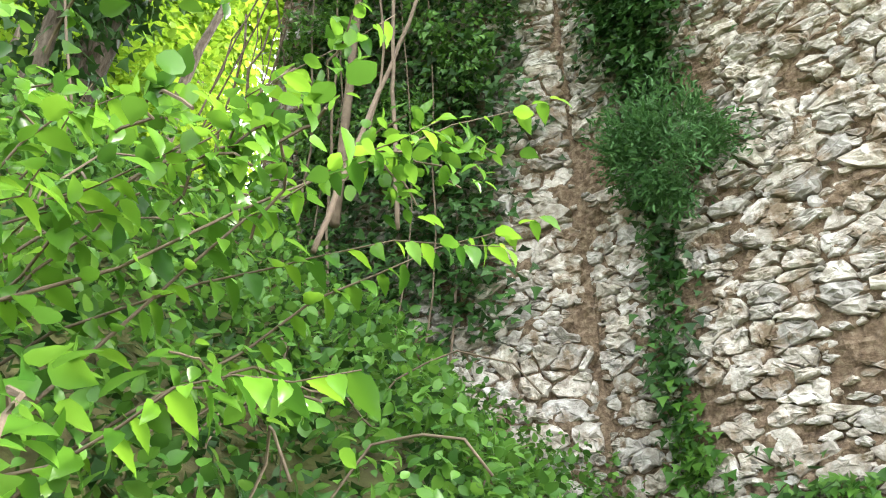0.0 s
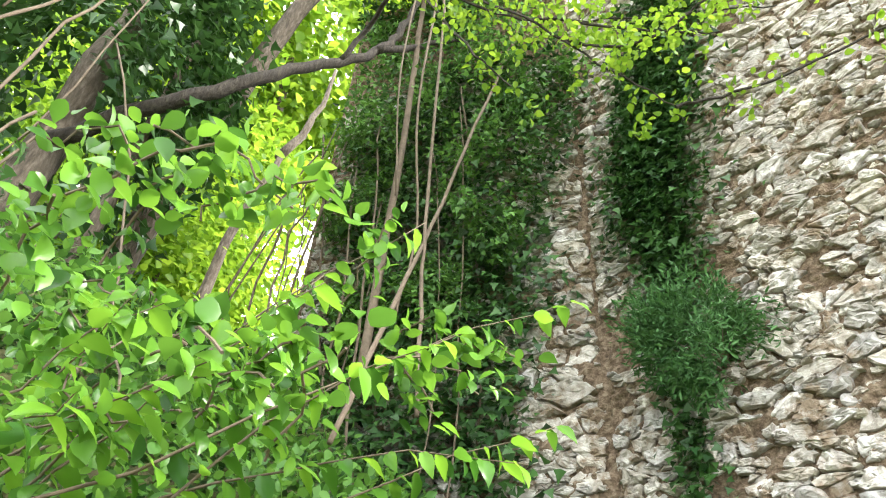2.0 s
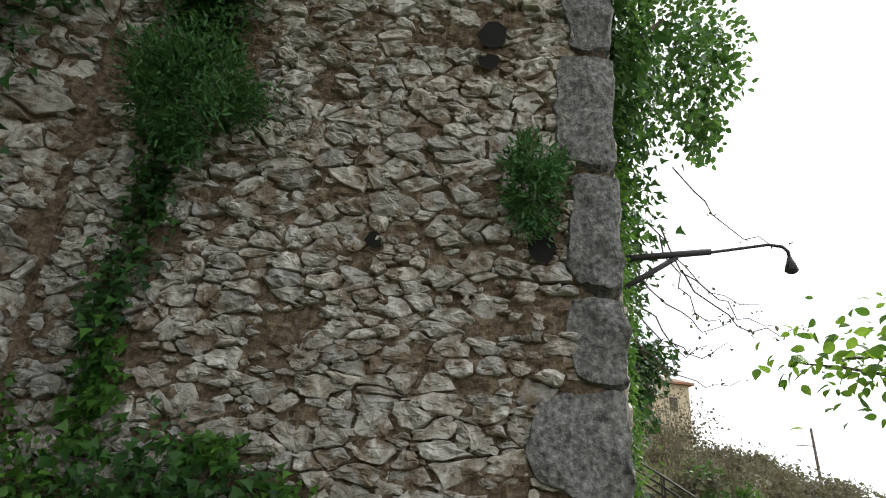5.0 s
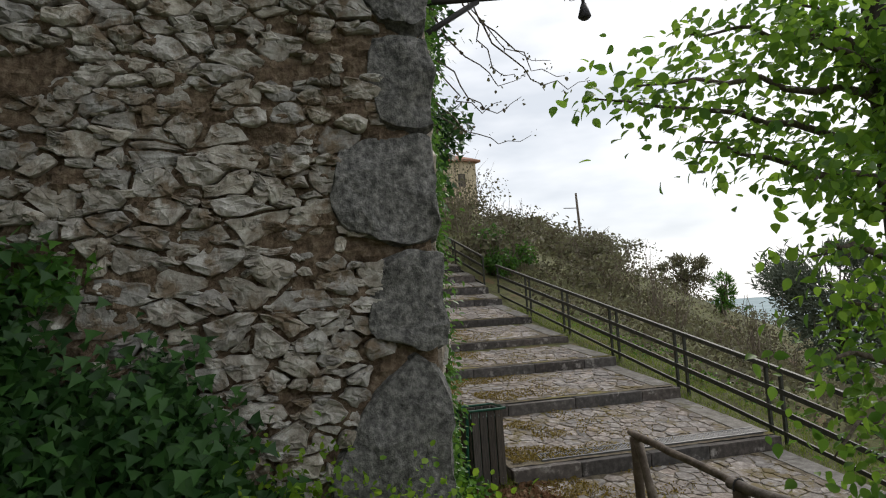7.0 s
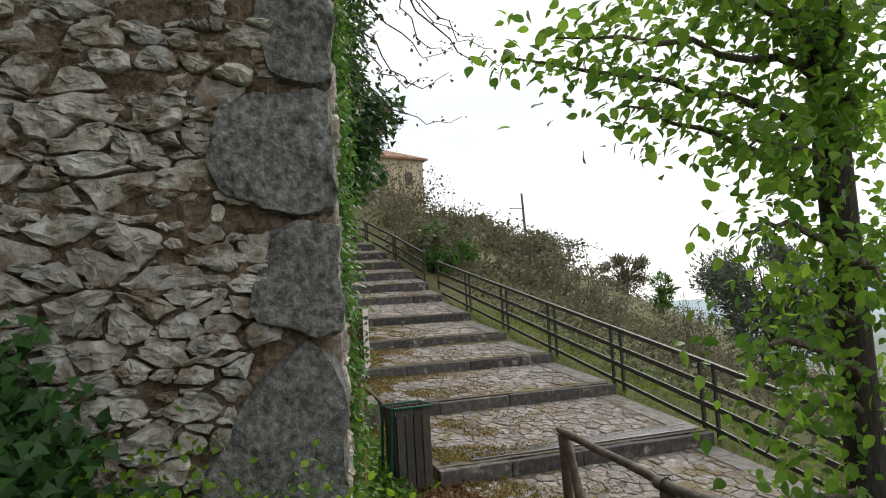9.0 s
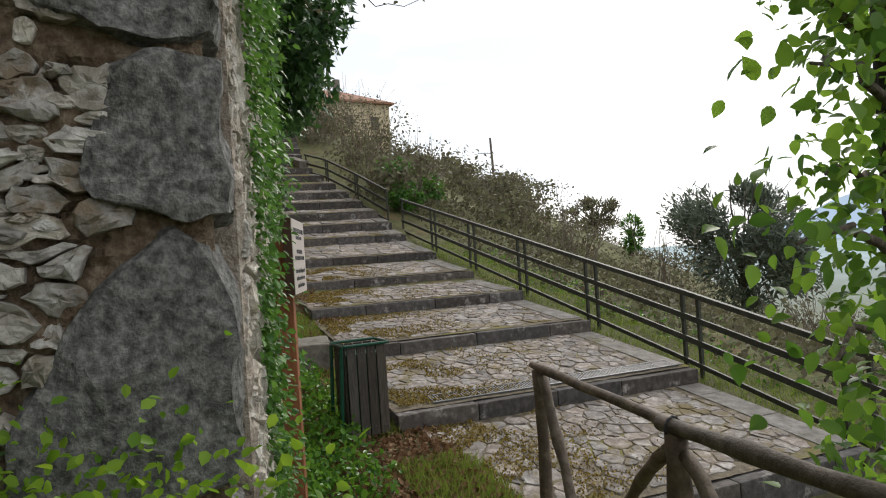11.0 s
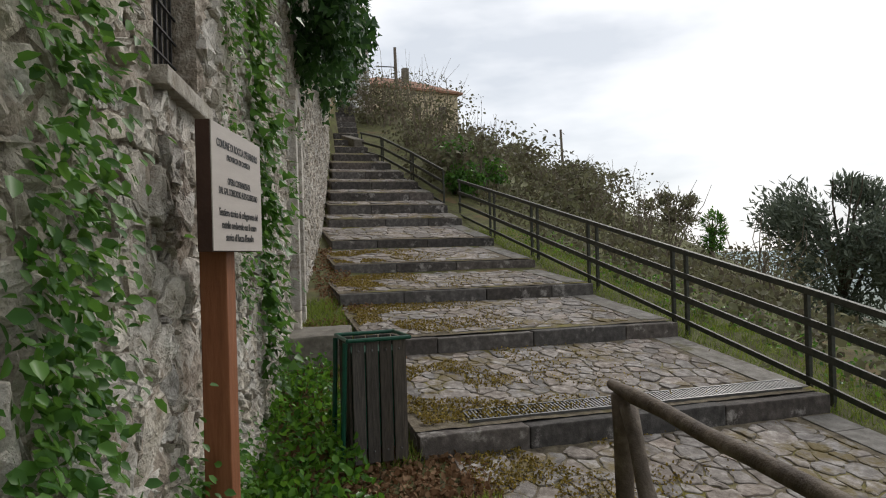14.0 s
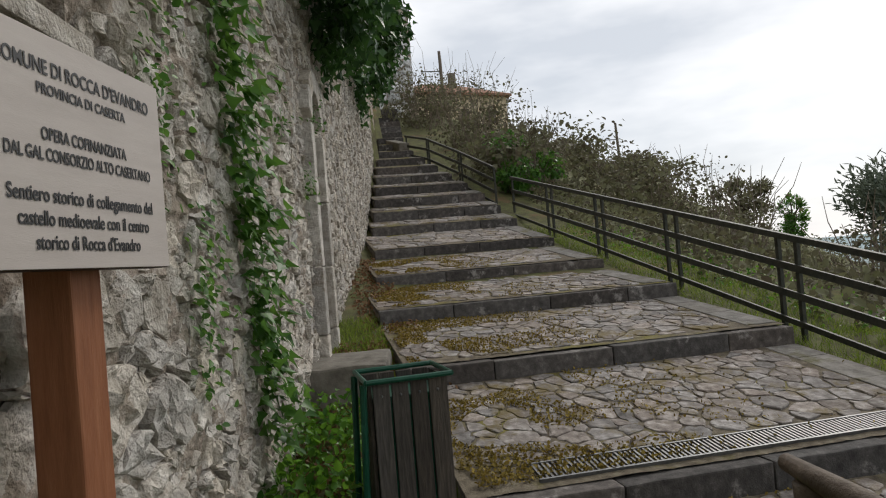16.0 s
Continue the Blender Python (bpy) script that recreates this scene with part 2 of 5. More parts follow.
def far_haze_tint():
    """Ground: near, grass and soil; beyond some hundred metres the plain's air haze, painted as pale blue-green."""
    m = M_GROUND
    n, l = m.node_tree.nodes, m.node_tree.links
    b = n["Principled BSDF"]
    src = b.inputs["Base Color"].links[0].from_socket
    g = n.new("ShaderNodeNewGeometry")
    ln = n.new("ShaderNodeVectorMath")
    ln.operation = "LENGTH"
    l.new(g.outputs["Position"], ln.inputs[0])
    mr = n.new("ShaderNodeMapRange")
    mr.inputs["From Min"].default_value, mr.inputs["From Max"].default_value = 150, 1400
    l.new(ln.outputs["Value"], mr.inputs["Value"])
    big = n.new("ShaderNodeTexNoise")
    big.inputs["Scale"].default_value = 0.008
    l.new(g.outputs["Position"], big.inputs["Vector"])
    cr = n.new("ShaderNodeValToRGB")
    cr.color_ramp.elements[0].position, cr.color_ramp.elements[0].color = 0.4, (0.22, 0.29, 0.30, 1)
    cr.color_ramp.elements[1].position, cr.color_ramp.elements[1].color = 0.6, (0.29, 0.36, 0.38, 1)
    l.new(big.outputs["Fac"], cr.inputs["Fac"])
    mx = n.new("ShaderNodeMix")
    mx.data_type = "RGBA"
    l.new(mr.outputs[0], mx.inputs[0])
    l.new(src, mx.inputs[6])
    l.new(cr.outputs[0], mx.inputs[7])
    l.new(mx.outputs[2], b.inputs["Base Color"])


far_haze_tint()


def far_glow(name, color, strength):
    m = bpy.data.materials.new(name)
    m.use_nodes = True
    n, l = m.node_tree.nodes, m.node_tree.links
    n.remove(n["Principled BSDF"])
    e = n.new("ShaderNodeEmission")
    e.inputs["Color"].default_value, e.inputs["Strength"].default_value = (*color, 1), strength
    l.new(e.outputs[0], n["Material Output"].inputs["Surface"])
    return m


# Even blue emission stands in for air haze over the ridges.
M_MOUNTAIN = far_glow("glowing_haze_blue_mountain", (0.33, 0.42, 0.53), 0.9)

# ---- mesh helpers ----
rng = np.random.default_rng(7)


def mesh_ob(name, verts, faces, material, parent=None, label="", smooth=False):
    me = bpy.data.meshes.new(name)
    me.from_pydata([tuple(v) for v in verts], [], [tuple(f) for f in faces])
    me.materials.append(material)
    if smooth:
        me.shade_smooth()
    ob = new(name, me)
    if parent:
        ob.parent = parent
    if label:
        tagged(ob, label)
    return ob


def quads_ob(name, verts, quads, material, parent=None, smooth=False):
    """Large meshes: numpy vertices (n, 3) and faces (m, k), all of one corner count."""
    me = bpy.data.meshes.new(name)
    k = quads.shape[1]
    me.vertices.add(len(verts))
    me.vertices.foreach_set("co", np.asarray(verts, np.float32).ravel())
    me.loops.add(quads.size)
    me.loops.foreach_set("vertex_index", quads.astype(np.int32).ravel())
    me.polygons.add(len(quads))
    me.polygons.foreach_set("loop_start", np.arange(0, quads.size, k, dtype=np.int32))
    me.update(calc_edges=True)
    me.validate()
    me.materials.append(material)
    if smooth:
        me.shade_smooth()
    ob = new(name, me)
    if parent:
        ob.parent = parent
    return ob


def part(name, bm, material, parent, label=""):
    me = bpy.data.meshes.new(name)
    bm.to_mesh(me)
    bm.free()
    me.materials.append(material)
    ob = new(name, me)
    ob.parent = parent
    if label:
        tagged(ob, label)
    return ob


def empty(name, place, label, category, group="", kind=""):
    ob = new(name)
    ob.location = place
    return tagged(ob, label, category, group, kind)


def box(size, at=(0, 0, 0), bevel=0.006, turn=(0, 0, 0)):
    bm = bmesh.new()
    bmesh.ops.create_cube(bm, size=1)
    bmesh.ops.scale(bm, vec=size, verts=bm.verts)
    if bevel:
        bmesh.ops.bevel(bm, geom=bm.edges, offset=bevel, segments=2, affect="EDGES", profile=0.6)
    bmesh.ops.transform(bm, matrix=pose(*at, *turn), verts=bm.verts)
    return bm


def tube(points, radii, sides=8, wobble=0.0, cap=True):
    """Vertices and faces of a tapering, bending tube."""
    pts = [Vector(p) for p in points]
    verts, faces = [], []
    side = None
    for i, p in enumerate(pts):
        d = (pts[min(i + 1, len(pts) - 1)] - pts[max(i - 1, 0)]).normalized()
        if side is None:
            side = d.orthogonal().normalized()
        side = (side - d * side.dot(d)).normalized()
        up = d.cross(side)
        for k in range(sides):
            a = 2 * math.pi * k / sides
            r = radii[i] * (1 + wobble * (rng.random() - 0.5))
            verts.append(p + side * (r * math.cos(a)) + up * (r * math.sin(a)))
    for i in range(len(pts) - 1):
        for k in range(sides):
            k2 = (k + 1) % sides
            faces.append((i * sides + k, i * sides + k2, (i + 1) * sides + k2, (i + 1) * sides + k))
    if cap:
        faces.append(tuple(range(sides))[::-1])
        faces.append(tuple(range((len(pts) - 1) * sides, len(pts) * sides)))
    return verts, faces


def bend(a, b, sag=(0, 0, 0), n=8, jitter=0.0):
    """Points from a to b along a bow, with a little jitter."""
    a, b, s = Vector(a), Vector(b), Vector(sag)
    out = []
    for i in range(n + 1):
        t = i / n
        p = a.lerp(b, t) + s * (4 * t * (1 - t))
        if 0 < i < n and jitter:
            p += Vector(rng.normal(0, jitter, 3))
        out.append(p)
    return out


def merge(pieces):
    verts, faces = [], []
    for v, f in pieces:
        o = len(verts)
        verts += v
        faces += [tuple(i + o for i in q) for q in f]
    return verts, faces


# leaf outlines: midrib from stem (0, 0) to tip (0, 1); quads left and right of it, folded
def leaf_shape(kind):
    if kind == "oval":
        return np.array([(0, 0, 0), (0.34, 0.28, 0.10), (0.30, 0.68, 0.08), (0, 1, -0.08), (-0.30, 0.68, 0.08), (-0.34, 0.28, 0.10)]), np.array([(0, 1, 2, 3), (0, 3, 4, 5)])
    if kind == "ovate":
        half = [(0.20, 0.10, 0.05), (0.34, 0.34, 0.09), (0.29, 0.62, 0.06), (0.10, 0.88, -0.03)]
        v = [(0, 0, 0), (0, 0.34, 0.0), (0, 0.62, -0.02), (0, 1, -0.12)] + half + [(-x, y, z) for x, y, z in half]
        q = [(0, 4, 5, 1), (1, 5, 6, 2), (2, 6, 7, 3), (0, 1, 9, 8), (1, 2, 10, 9), (2, 3, 11, 10)]
        return np.array(v), np.array(q)
    if kind == "ivy":
        return np.array([(0, 0, 0), (0.5, 0.1, 0.05), (0.22, 0.45, 0.02), (0, 1, -0.06), (-0.22, 0.45, 0.02), (-0.5, 0.1, 0.05)]), np.array([(0, 1, 2, 3), (0, 3, 4, 5)])
    if kind == "narrow":
        return np.array([(0, 0, 0), (0.13, 0.35, 0.03), (0.10, 0.7, 0.0), (0, 1, -0.1), (-0.10, 0.7, 0.0), (-0.13, 0.35, 0.03)]), np.array([(0, 1, 2, 3), (0, 3, 4, 5)])
    return np.array([(-0.05, 0, 0), (0.05, 0, 0), (0.04, 0.55, 0.05), (-0.04, 0.55, 0.05), (0.0, 1.0, 0.25), (0.001, 1.0, 0.25)]), np.array([(0, 1, 2, 3), (3, 2, 5, 4)])


def leaves(name, at, out, size, kind, material, parent=None, droop=0.5, spread=0.8):
    """Many leaves in one mesh: at (n, 3), outward directions (n, 3), sizes (n,)."""
    n = len(at)
    tip = out + rng.normal(0, spread, (n, 3)) + np.array([0, 0, -droop])
    tip /= np.linalg.norm(tip, axis=1)[:, None] + 1e-9
    nor = out + np.array([0, 0, 0.7]) + rng.normal(0, 0.5, (n, 3))
    side = np.cross(tip, nor)
    side /= np.linalg.norm(side, axis=1)[:, None] + 1e-9
    nor = np.cross(side, tip)
    v, q = leaf_shape(kind)
    w = v[None, :, :] * np.asarray(size)[:, None, None]
    pts = at[:, None, :] + w[..., 0:1] * side[:, None, :] + w[..., 1:2] * tip[:, None, :] + w[..., 2:3] * nor[:, None, :]
    quads = (q[None] + (np.arange(n) * len(v))[:, None, None]).reshape(-1, 4)
    return tagged(quads_ob(name, pts.reshape(-1, 3), quads, material, parent), kind="stuff")


def lumps(n, centre, radius, clumps=14, shell=0.55, tight=0.32):
    """Leaf places in an uneven crown of clumps: points and outward directions."""
    c = rng.normal(0, 1, (clumps, 3))
    c /= np.linalg.norm(c, axis=1)[:, None]
    c *= (shell + 0.4 * rng.random((clumps, 1)))
    pick = rng.integers(0, clumps, n)
    d = rng.normal(0, 1, (n, 3))
    d /= np.linalg.norm(d, axis=1)[:, None]
    p = c[pick] + d * tight * rng.random((n, 1)) ** 0.5 * (0.6 + 0.8 * rng.random(clumps)[pick][:, None])
    out = p / (np.linalg.norm(p, axis=1)[:, None] + 1e-6)
    return np.asarray(centre) + p * np.asarray(radius), out


def cells(u0, u1, v0, v1, du, dv, jitter=0.42, big=0.0, mixed=0.0):
    """Irregular many-sided cells that fill a rectangle: coursed rubble or crazy paving. du, dv: mean piece size; mixed: how unlike the sizes are."""
    seeds = []
    rows = max(1, round((v1 - v0) / dv))
    for j in range(-1, rows + 1):
        step = du * rng.uniform(0.8, 1.25)
        u = u0 - step * rng.random() - step
        while u < u1 + step:
            w = step * rng.uniform(0.55, 1.55)
            seeds.append(((u + w / 2), v0 + (j + 0.5) * (v1 - v0) / rows + rng.uniform(-jitter, jitter) * dv))
            u += w
    s = np.array(seeds)
    if big:
        s = s[rng.random(len(s)) > big]
    q = s / np.array([du, dv])
    wt = mixed * rng.random(len(s)) ** 1.5
    out = []
    for i in range(len(s)):
        if not (u0 <= s[i, 0] <= u1 and v0 <= s[i, 1] <= v1):
            continue
        d = np.linalg.norm(q - q[i], axis=1)
        near = np.argsort(d)[1:15]
        poly = [(-2.2, -2.2), (2.2, -2.2), (2.2, 2.2), (-2.2, 2.2)]
        for k in near:
            nx, ny = q[k] - q[i]
            h = (nx * nx + ny * ny) / 2 + (wt[i] - wt[k]) / 2
            cut = []
            for a in range(len(poly)):
                p, r = poly[a], poly[(a + 1) % len(poly)]
                dp, dr = p[0] * nx + p[1] * ny - h, r[0] * nx + r[1] * ny - h
                if dp <= 0:
                    cut.append(p)
                if dp * dr < 0:
                    t = dp / (dp - dr)
                    cut.append((p[0] + t * (r[0] - p[0]), p[1] + t * (r[1] - p[1])))
            poly = cut
            if len(poly) < 3:
                break
        if len(poly) >= 3:
            out.append([(min(max(s[i, 0] + a * du, u0), u1), min(max(s[i, 1] + b * dv, v0), v1)) for a, b in poly])
    return out


def pebble(poly, gap, proud, flat=0.35, rough=0.3, tilt=0.10):
    """A broken stone over a cell: worn corners, an uneven outline and a hackly face proud of the joint. Vertices (u, v, w) and faces."""
    p = np.array(poly)
    span = np.ptp(p, axis=0).max()
    nxt = np.roll(p, -1, axis=0)
    cut = rng.uniform(0.05, 0.20, (len(p), 1))  # corners broken off, long sides jagged
    mid = (p + nxt) / 2 + rng.normal(0, 0.035 * span, p.shape)
    p = np.stack([p * (1 - cut) + nxt * cut, mid, p * cut + nxt * (1 - cut)], 1).reshape(-1, 2)
    keep = np.linalg.norm(p - np.roll(p, 1, axis=0), axis=1) > 0.07 * span
    p = p[keep] if keep.sum() >= 5 else p
    c = p.mean(0)
    m = len(p)
    reach = np.linalg.norm(p - c, axis=1).mean() + 1e-6
    k = max(0.45, 1 - gap / reach) * (1 - rough * 0.20 * rng.random((m, 1)))
    lean = rng.normal(0, tilt, 2)
    seed = rng.uniform(0, 50)
    v = []
    for f, w in ((1.0, -0.8), (0.99, 0.50), (0.93, 0.88), (flat, 1.0), (flat * 0.45, 1.0)):
        for i in range(m):
            u = c + (p[i] - c) * k[i] * f
            if f < 0.95:
                u = u + rng.normal(0, 0.035, 2) * reach
            h = w * proud
            if w > 0:
                h += float((u - c) @ lean) + rough * proud * 1.1 * noise.noise((u[0] * 16 + seed, u[1] * 20, seed)) + rough * proud * rng.normal(0, 0.20)
            v.append((u[0], u[1], h))
    v.append((c[0], c[1], proud * (1 + rough * rng.normal(0, 0.15))))
    f = []
    for a in range(4):
        for i in range(m):
            j = (i + 1) % m
            f.append((a * m + i, a * m + j, (a + 1) * m + j, (a + 1) * m + i))
    f += [(4 * m + i, 4 * m + (i + 1) % m, 5 * m) for i in range(m)]
    return v, f


def lay(m, piece):
    """A (u, v, w) piece laid out by the pose m, whose x, y, z are u, v, w."""
    v, f = piece
    return [m @ Vector(p) for p in v], f


def plane_pose(origin, u, v):
    u, v = Vector(u).normalized(), Vector(v).normalized()
    w = u.cross(v)
    m = Matrix((u, v, w)).transposed().to_4x4()
    m.translation = origin
    return m


def slab(m, u0, u1, v0, v1, step, rough, name, material, thick=0.6, parent=None, lift=-0.02):
    """A rough wall body: a front sheet with uneven relief, sides and back."""
    nu, nv = max(2, int((u1 - u0) / step)), max(2, int((v1 - v0) / step))
    verts, faces = [], []
    for j in range(nv + 1):
        for i in range(nu + 1):
            u, v = u0 + (u1 - u0) * i / nu, v0 + (v1 - v0) * j / nv
            edge = i in (0, nu) or j in (0, nv)
            w = 0 if edge else rough * (0.9 * noise.fractal((u * 5.0, v * 8.0, 3.7), 0.7, 2.1, 5) + 0.5 * noise.noise((u * 17, v * 24, 9.1)))
            verts.append(m @ Vector((u, v, w + lift)))
    k = nu + 1
    for j in range(nv):
        for i in range(nu):
            faces.append((j * k + i, j * k + i + 1, (j + 1) * k + i + 1, (j + 1) * k + i))
    o = len(verts)
    for u, v in ((u0, v0), (u1, v0), (u1, v1), (u0, v1)):
        verts.append(m @ Vector((u, v, -thick)))
    bl, br, tr, tl = 0, nu, nv * k + nu, nv * k
    faces += [(o, o + 3, o + 2, o + 1), (bl, o, o + 1, br), (br, o + 1, o + 2, tr), (tr, o + 2, o + 3, tl), (tl, o + 3, o, bl)]
    return mesh_ob(name, verts, faces, material, parent)


def stones(m, polys, parent, near, mat_one, mat_many, gap=0.014, proud=0.045, name="stone", rest="rubble_stones", flat=0.6, rough=0.5, tilt=0.10, skip=0.0, bare=9.0):
    """Lay stones over the cells: those for which near(u, v) holds are single parts, to 300; the rest are one mesh. bare: how seldom mortar covers a patch."""
    many, count = [], 0
    for poly in polys:
        if skip and rng.random() < skip:
            continue
        c = np.mean(poly, axis=0)
        if noise.fractal((c[0] * 1.3, c[1] * 1.7, 4.4), 0.8, 2.0, 3) > bare:
            continue
        g = gap * rng.uniform(0.6, 1.7)
        piece = lay(m, pebble(poly, g, proud * rng.uniform(0.35, 1.5), flat, rough, tilt))
        if near(*c) and count < 300:
            mesh_ob(name, *piece, mat_one, parent)
            count += 1
        else:
            many.append(piece)
    if many:
        tagged(mesh_ob(rest, *merge(many), mat_many, parent), kind="stuff")

# ---- the lie of the land ----
STEP_X = [5.05, 7.1, 9.17, 11.1, 13.05, 15.0, 17.0]
STEP_Z = [-0.42, 0.0, 0.42, 0.79, 1.13, 1.55, 2.05]
while STEP_X[-1] < 31:
    STEP_X.append(STEP_X[-1] + 0.9)
    STEP_Z.append(STEP_Z[-1] + 0.37)


def wall_y(x):
    """The face of the long wall beside the stairs."""
    return -1.1 - 0.155 * (x - 3.25)


def grade(x):
    """Mean height of the stairs, a little under their treads."""
    return float(np.interp(x, [-40, 3, 7.1, 17, 24, 31, 60, 120], [-4.5, -1.06, -0.22, 1.85, 4.6, 7.4, 13.0, 26.0]))


def path_z(x):
    return float(np.interp(x, [-30, -0.6, 4.4, 7.0, 17, 24, 31, 60, 120], [4.2, 0.42, -0.36, -0.16, 1.85, 4.6, 7.4, 13.0, 26.0]))


def land(x, y):
    """Height of the ground sheet."""
    n = 0.05 * noise.fractal((x * 0.9, y * 0.9, 1.3), 0.9, 2.0, 4)
    left, right = path_z(x), grade(x)
    k = min(1.0, max(0.0, (-2.95 - y) / 0.7))
    k = k * k * (3 - 2 * k)
    z = left * (1 - k) + right * k - 0.03
    if y < -6.9:  # the slope falls away beyond the fence
        d = -6.9 - y
        z += -0.06 * min(d, 2) - 0.41 * max(0, min(d, 26) - 2) - 0.62 * max(0, d - 26)
        z += 0.4 * noise.fractal((x * 0.12, y * 0.12, 5), 0.8, 2.0, 4) * min(1, d / 6)
    if x < 3.4 and y > 0.2:  # the overgrown bank
        b = 0.42 + 1.12 * (y - 0.45)
        s = min(1.0, max(0.0, (x - 1.0) / 1.4))
        b -= 0.55 * s * s * (3 - 2 * s)
        b = min(b, 4.2 + 0.35 * (y - 4))
        z = max(z, b + 0.25 * noise.fractal((x * 0.8, y * 0.8, 8.0), 0.8, 2.0, 3))
    if x >= 3.4 and y > wall_y(x) + 0.3:
        z = min(3.0 + 0.25 * x, z + 4.5)
    n *= 0.35 if (x > 3 and -7 < y < 0) else 1.6
    return max(z + n, -50.0)


def axis_steps(fine0, fine1, step, far):
    a = list(np.arange(fine0, fine1 + 1e-6, step))
    g = step
    hi, lo = a[-1], a[0]
    while hi < far:
        g *= 1.22
        hi += g
        a.append(hi)
    g = step
    while lo > -far:
        g *= 1.22
        lo -= g
        a.insert(0, lo)
    return np.array(a)


gx, gy = axis_steps(-3, 12, 0.16, 4200), axis_steps(-9, 5, 0.16, 4200)
gv = np.array([(x, y, land(x, y)) for y in gy for x in gx])
gi = np.arange(len(gx) * len(gy)).reshape(len(gy), len(gx))
gq = np.stack([gi[:-1, :-1], gi[:-1, 1:], gi[1:, 1:], gi[1:, :-1]], -1).reshape(-1, 4)
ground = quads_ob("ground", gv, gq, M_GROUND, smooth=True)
tagged(ground, "grassy hillside soil with moss and dead leaves, painted haze blue far off", "ground", kind="structure")

# far mountains over the plain: sheets that glow, with haze put into their colour
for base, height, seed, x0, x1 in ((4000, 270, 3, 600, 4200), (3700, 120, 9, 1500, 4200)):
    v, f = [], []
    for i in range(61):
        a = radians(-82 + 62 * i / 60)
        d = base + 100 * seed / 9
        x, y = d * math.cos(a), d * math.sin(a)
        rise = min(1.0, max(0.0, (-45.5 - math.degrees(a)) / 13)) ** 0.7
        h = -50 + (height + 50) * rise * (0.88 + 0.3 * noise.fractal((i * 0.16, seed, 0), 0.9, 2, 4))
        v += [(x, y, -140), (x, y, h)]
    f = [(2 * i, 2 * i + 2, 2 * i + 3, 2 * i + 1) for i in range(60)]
    tagged(mesh_ob("mountain_backdrop", v, f, M_MOUNTAIN), "mountain ridge beyond the plain, glowing in painted haze blue", "mountain", kind="structure")

# ---- the tower wall that faces the path ----
FACE1 = plane_pose((3.25, 2.4, 0), (0, -1, 0), (0, 0, 1))  # u runs from y = 2.4 towards the corner at y = -1.1
W1 = 3.5
wall_tower = empty("wall_tower", (0, 0, 0), "tall rubble limestone wall with earthy joints and ivy", "wall", kind="structure")
slab(FACE1, 0, W1 - 0.05, -0.3, 9.6, 0.028, 0.045, "wall_core", M_MORTAR, 0.25, wall_tower, -0.004)
QUOINS = [(-0.3, 0.78, 0.5), (0.78, 1.62, 0.62), (1.62, 2.18, 0.42), (2.18, 2.79, 0.60), (2.79, 3.33, 0.36), (3.33, 4.17, 0.34), (4.17, 5.09, 0.42), (5.09, 5.9, 0.34), (5.9, 6.8, 0.45), (6.8, 7.6, 0.35), (7.6, 8.5, 0.45), (8.5, 9.6, 0.4)]
HOLES = [(2.68, 5.2, 0.15, 0.14), (2.66, 4.98, 0.10, 0.08), (3.02, 3.62, 0.11, 0.15), (2.0, 3.62, 0.07, 0.07)]


def quoin_width(v):
    for z0, z1, w in QUOINS:
        if z0 <= v < z1:
            return w
    return 0.4


face1_cells = []
for poly in cells(0, W1 - 0.22, 0.2, 9.6, 0.15, 0.082, 0.55, 0.30, 0.75):
    c = np.mean(poly, axis=0)
    if c[0] > W1 - 0.7 * quoin_width(c[1]) + 0.03 or any(abs(c[0] - a) < w and abs(c[1] - b) < h for a, b, w, h in HOLES):
        continue
    face1_cells.append([(min(a, W1 - 0.62 * quoin_width(c[1])), b) for a, b in poly])
chip_cells = [p for p in cells(0, W1 - 0.3, 0.2, 7.0, 0.085, 0.036, 0.5, 0.2, 0.6) if np.mean(p, axis=0)[0] < W1 - quoin_width(np.mean(p, axis=0)[1])]

for hu, hv, hw, hh in HOLES:  # put-log holes between the stones: flat black patches, their inner shade painted
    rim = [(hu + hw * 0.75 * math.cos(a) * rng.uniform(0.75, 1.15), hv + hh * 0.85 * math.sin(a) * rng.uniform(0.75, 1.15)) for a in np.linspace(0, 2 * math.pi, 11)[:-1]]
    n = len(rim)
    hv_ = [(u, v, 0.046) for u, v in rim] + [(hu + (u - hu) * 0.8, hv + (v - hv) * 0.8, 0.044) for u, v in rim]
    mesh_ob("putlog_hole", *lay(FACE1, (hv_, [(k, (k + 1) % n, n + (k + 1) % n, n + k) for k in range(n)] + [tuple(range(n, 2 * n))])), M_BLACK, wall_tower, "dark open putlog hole")


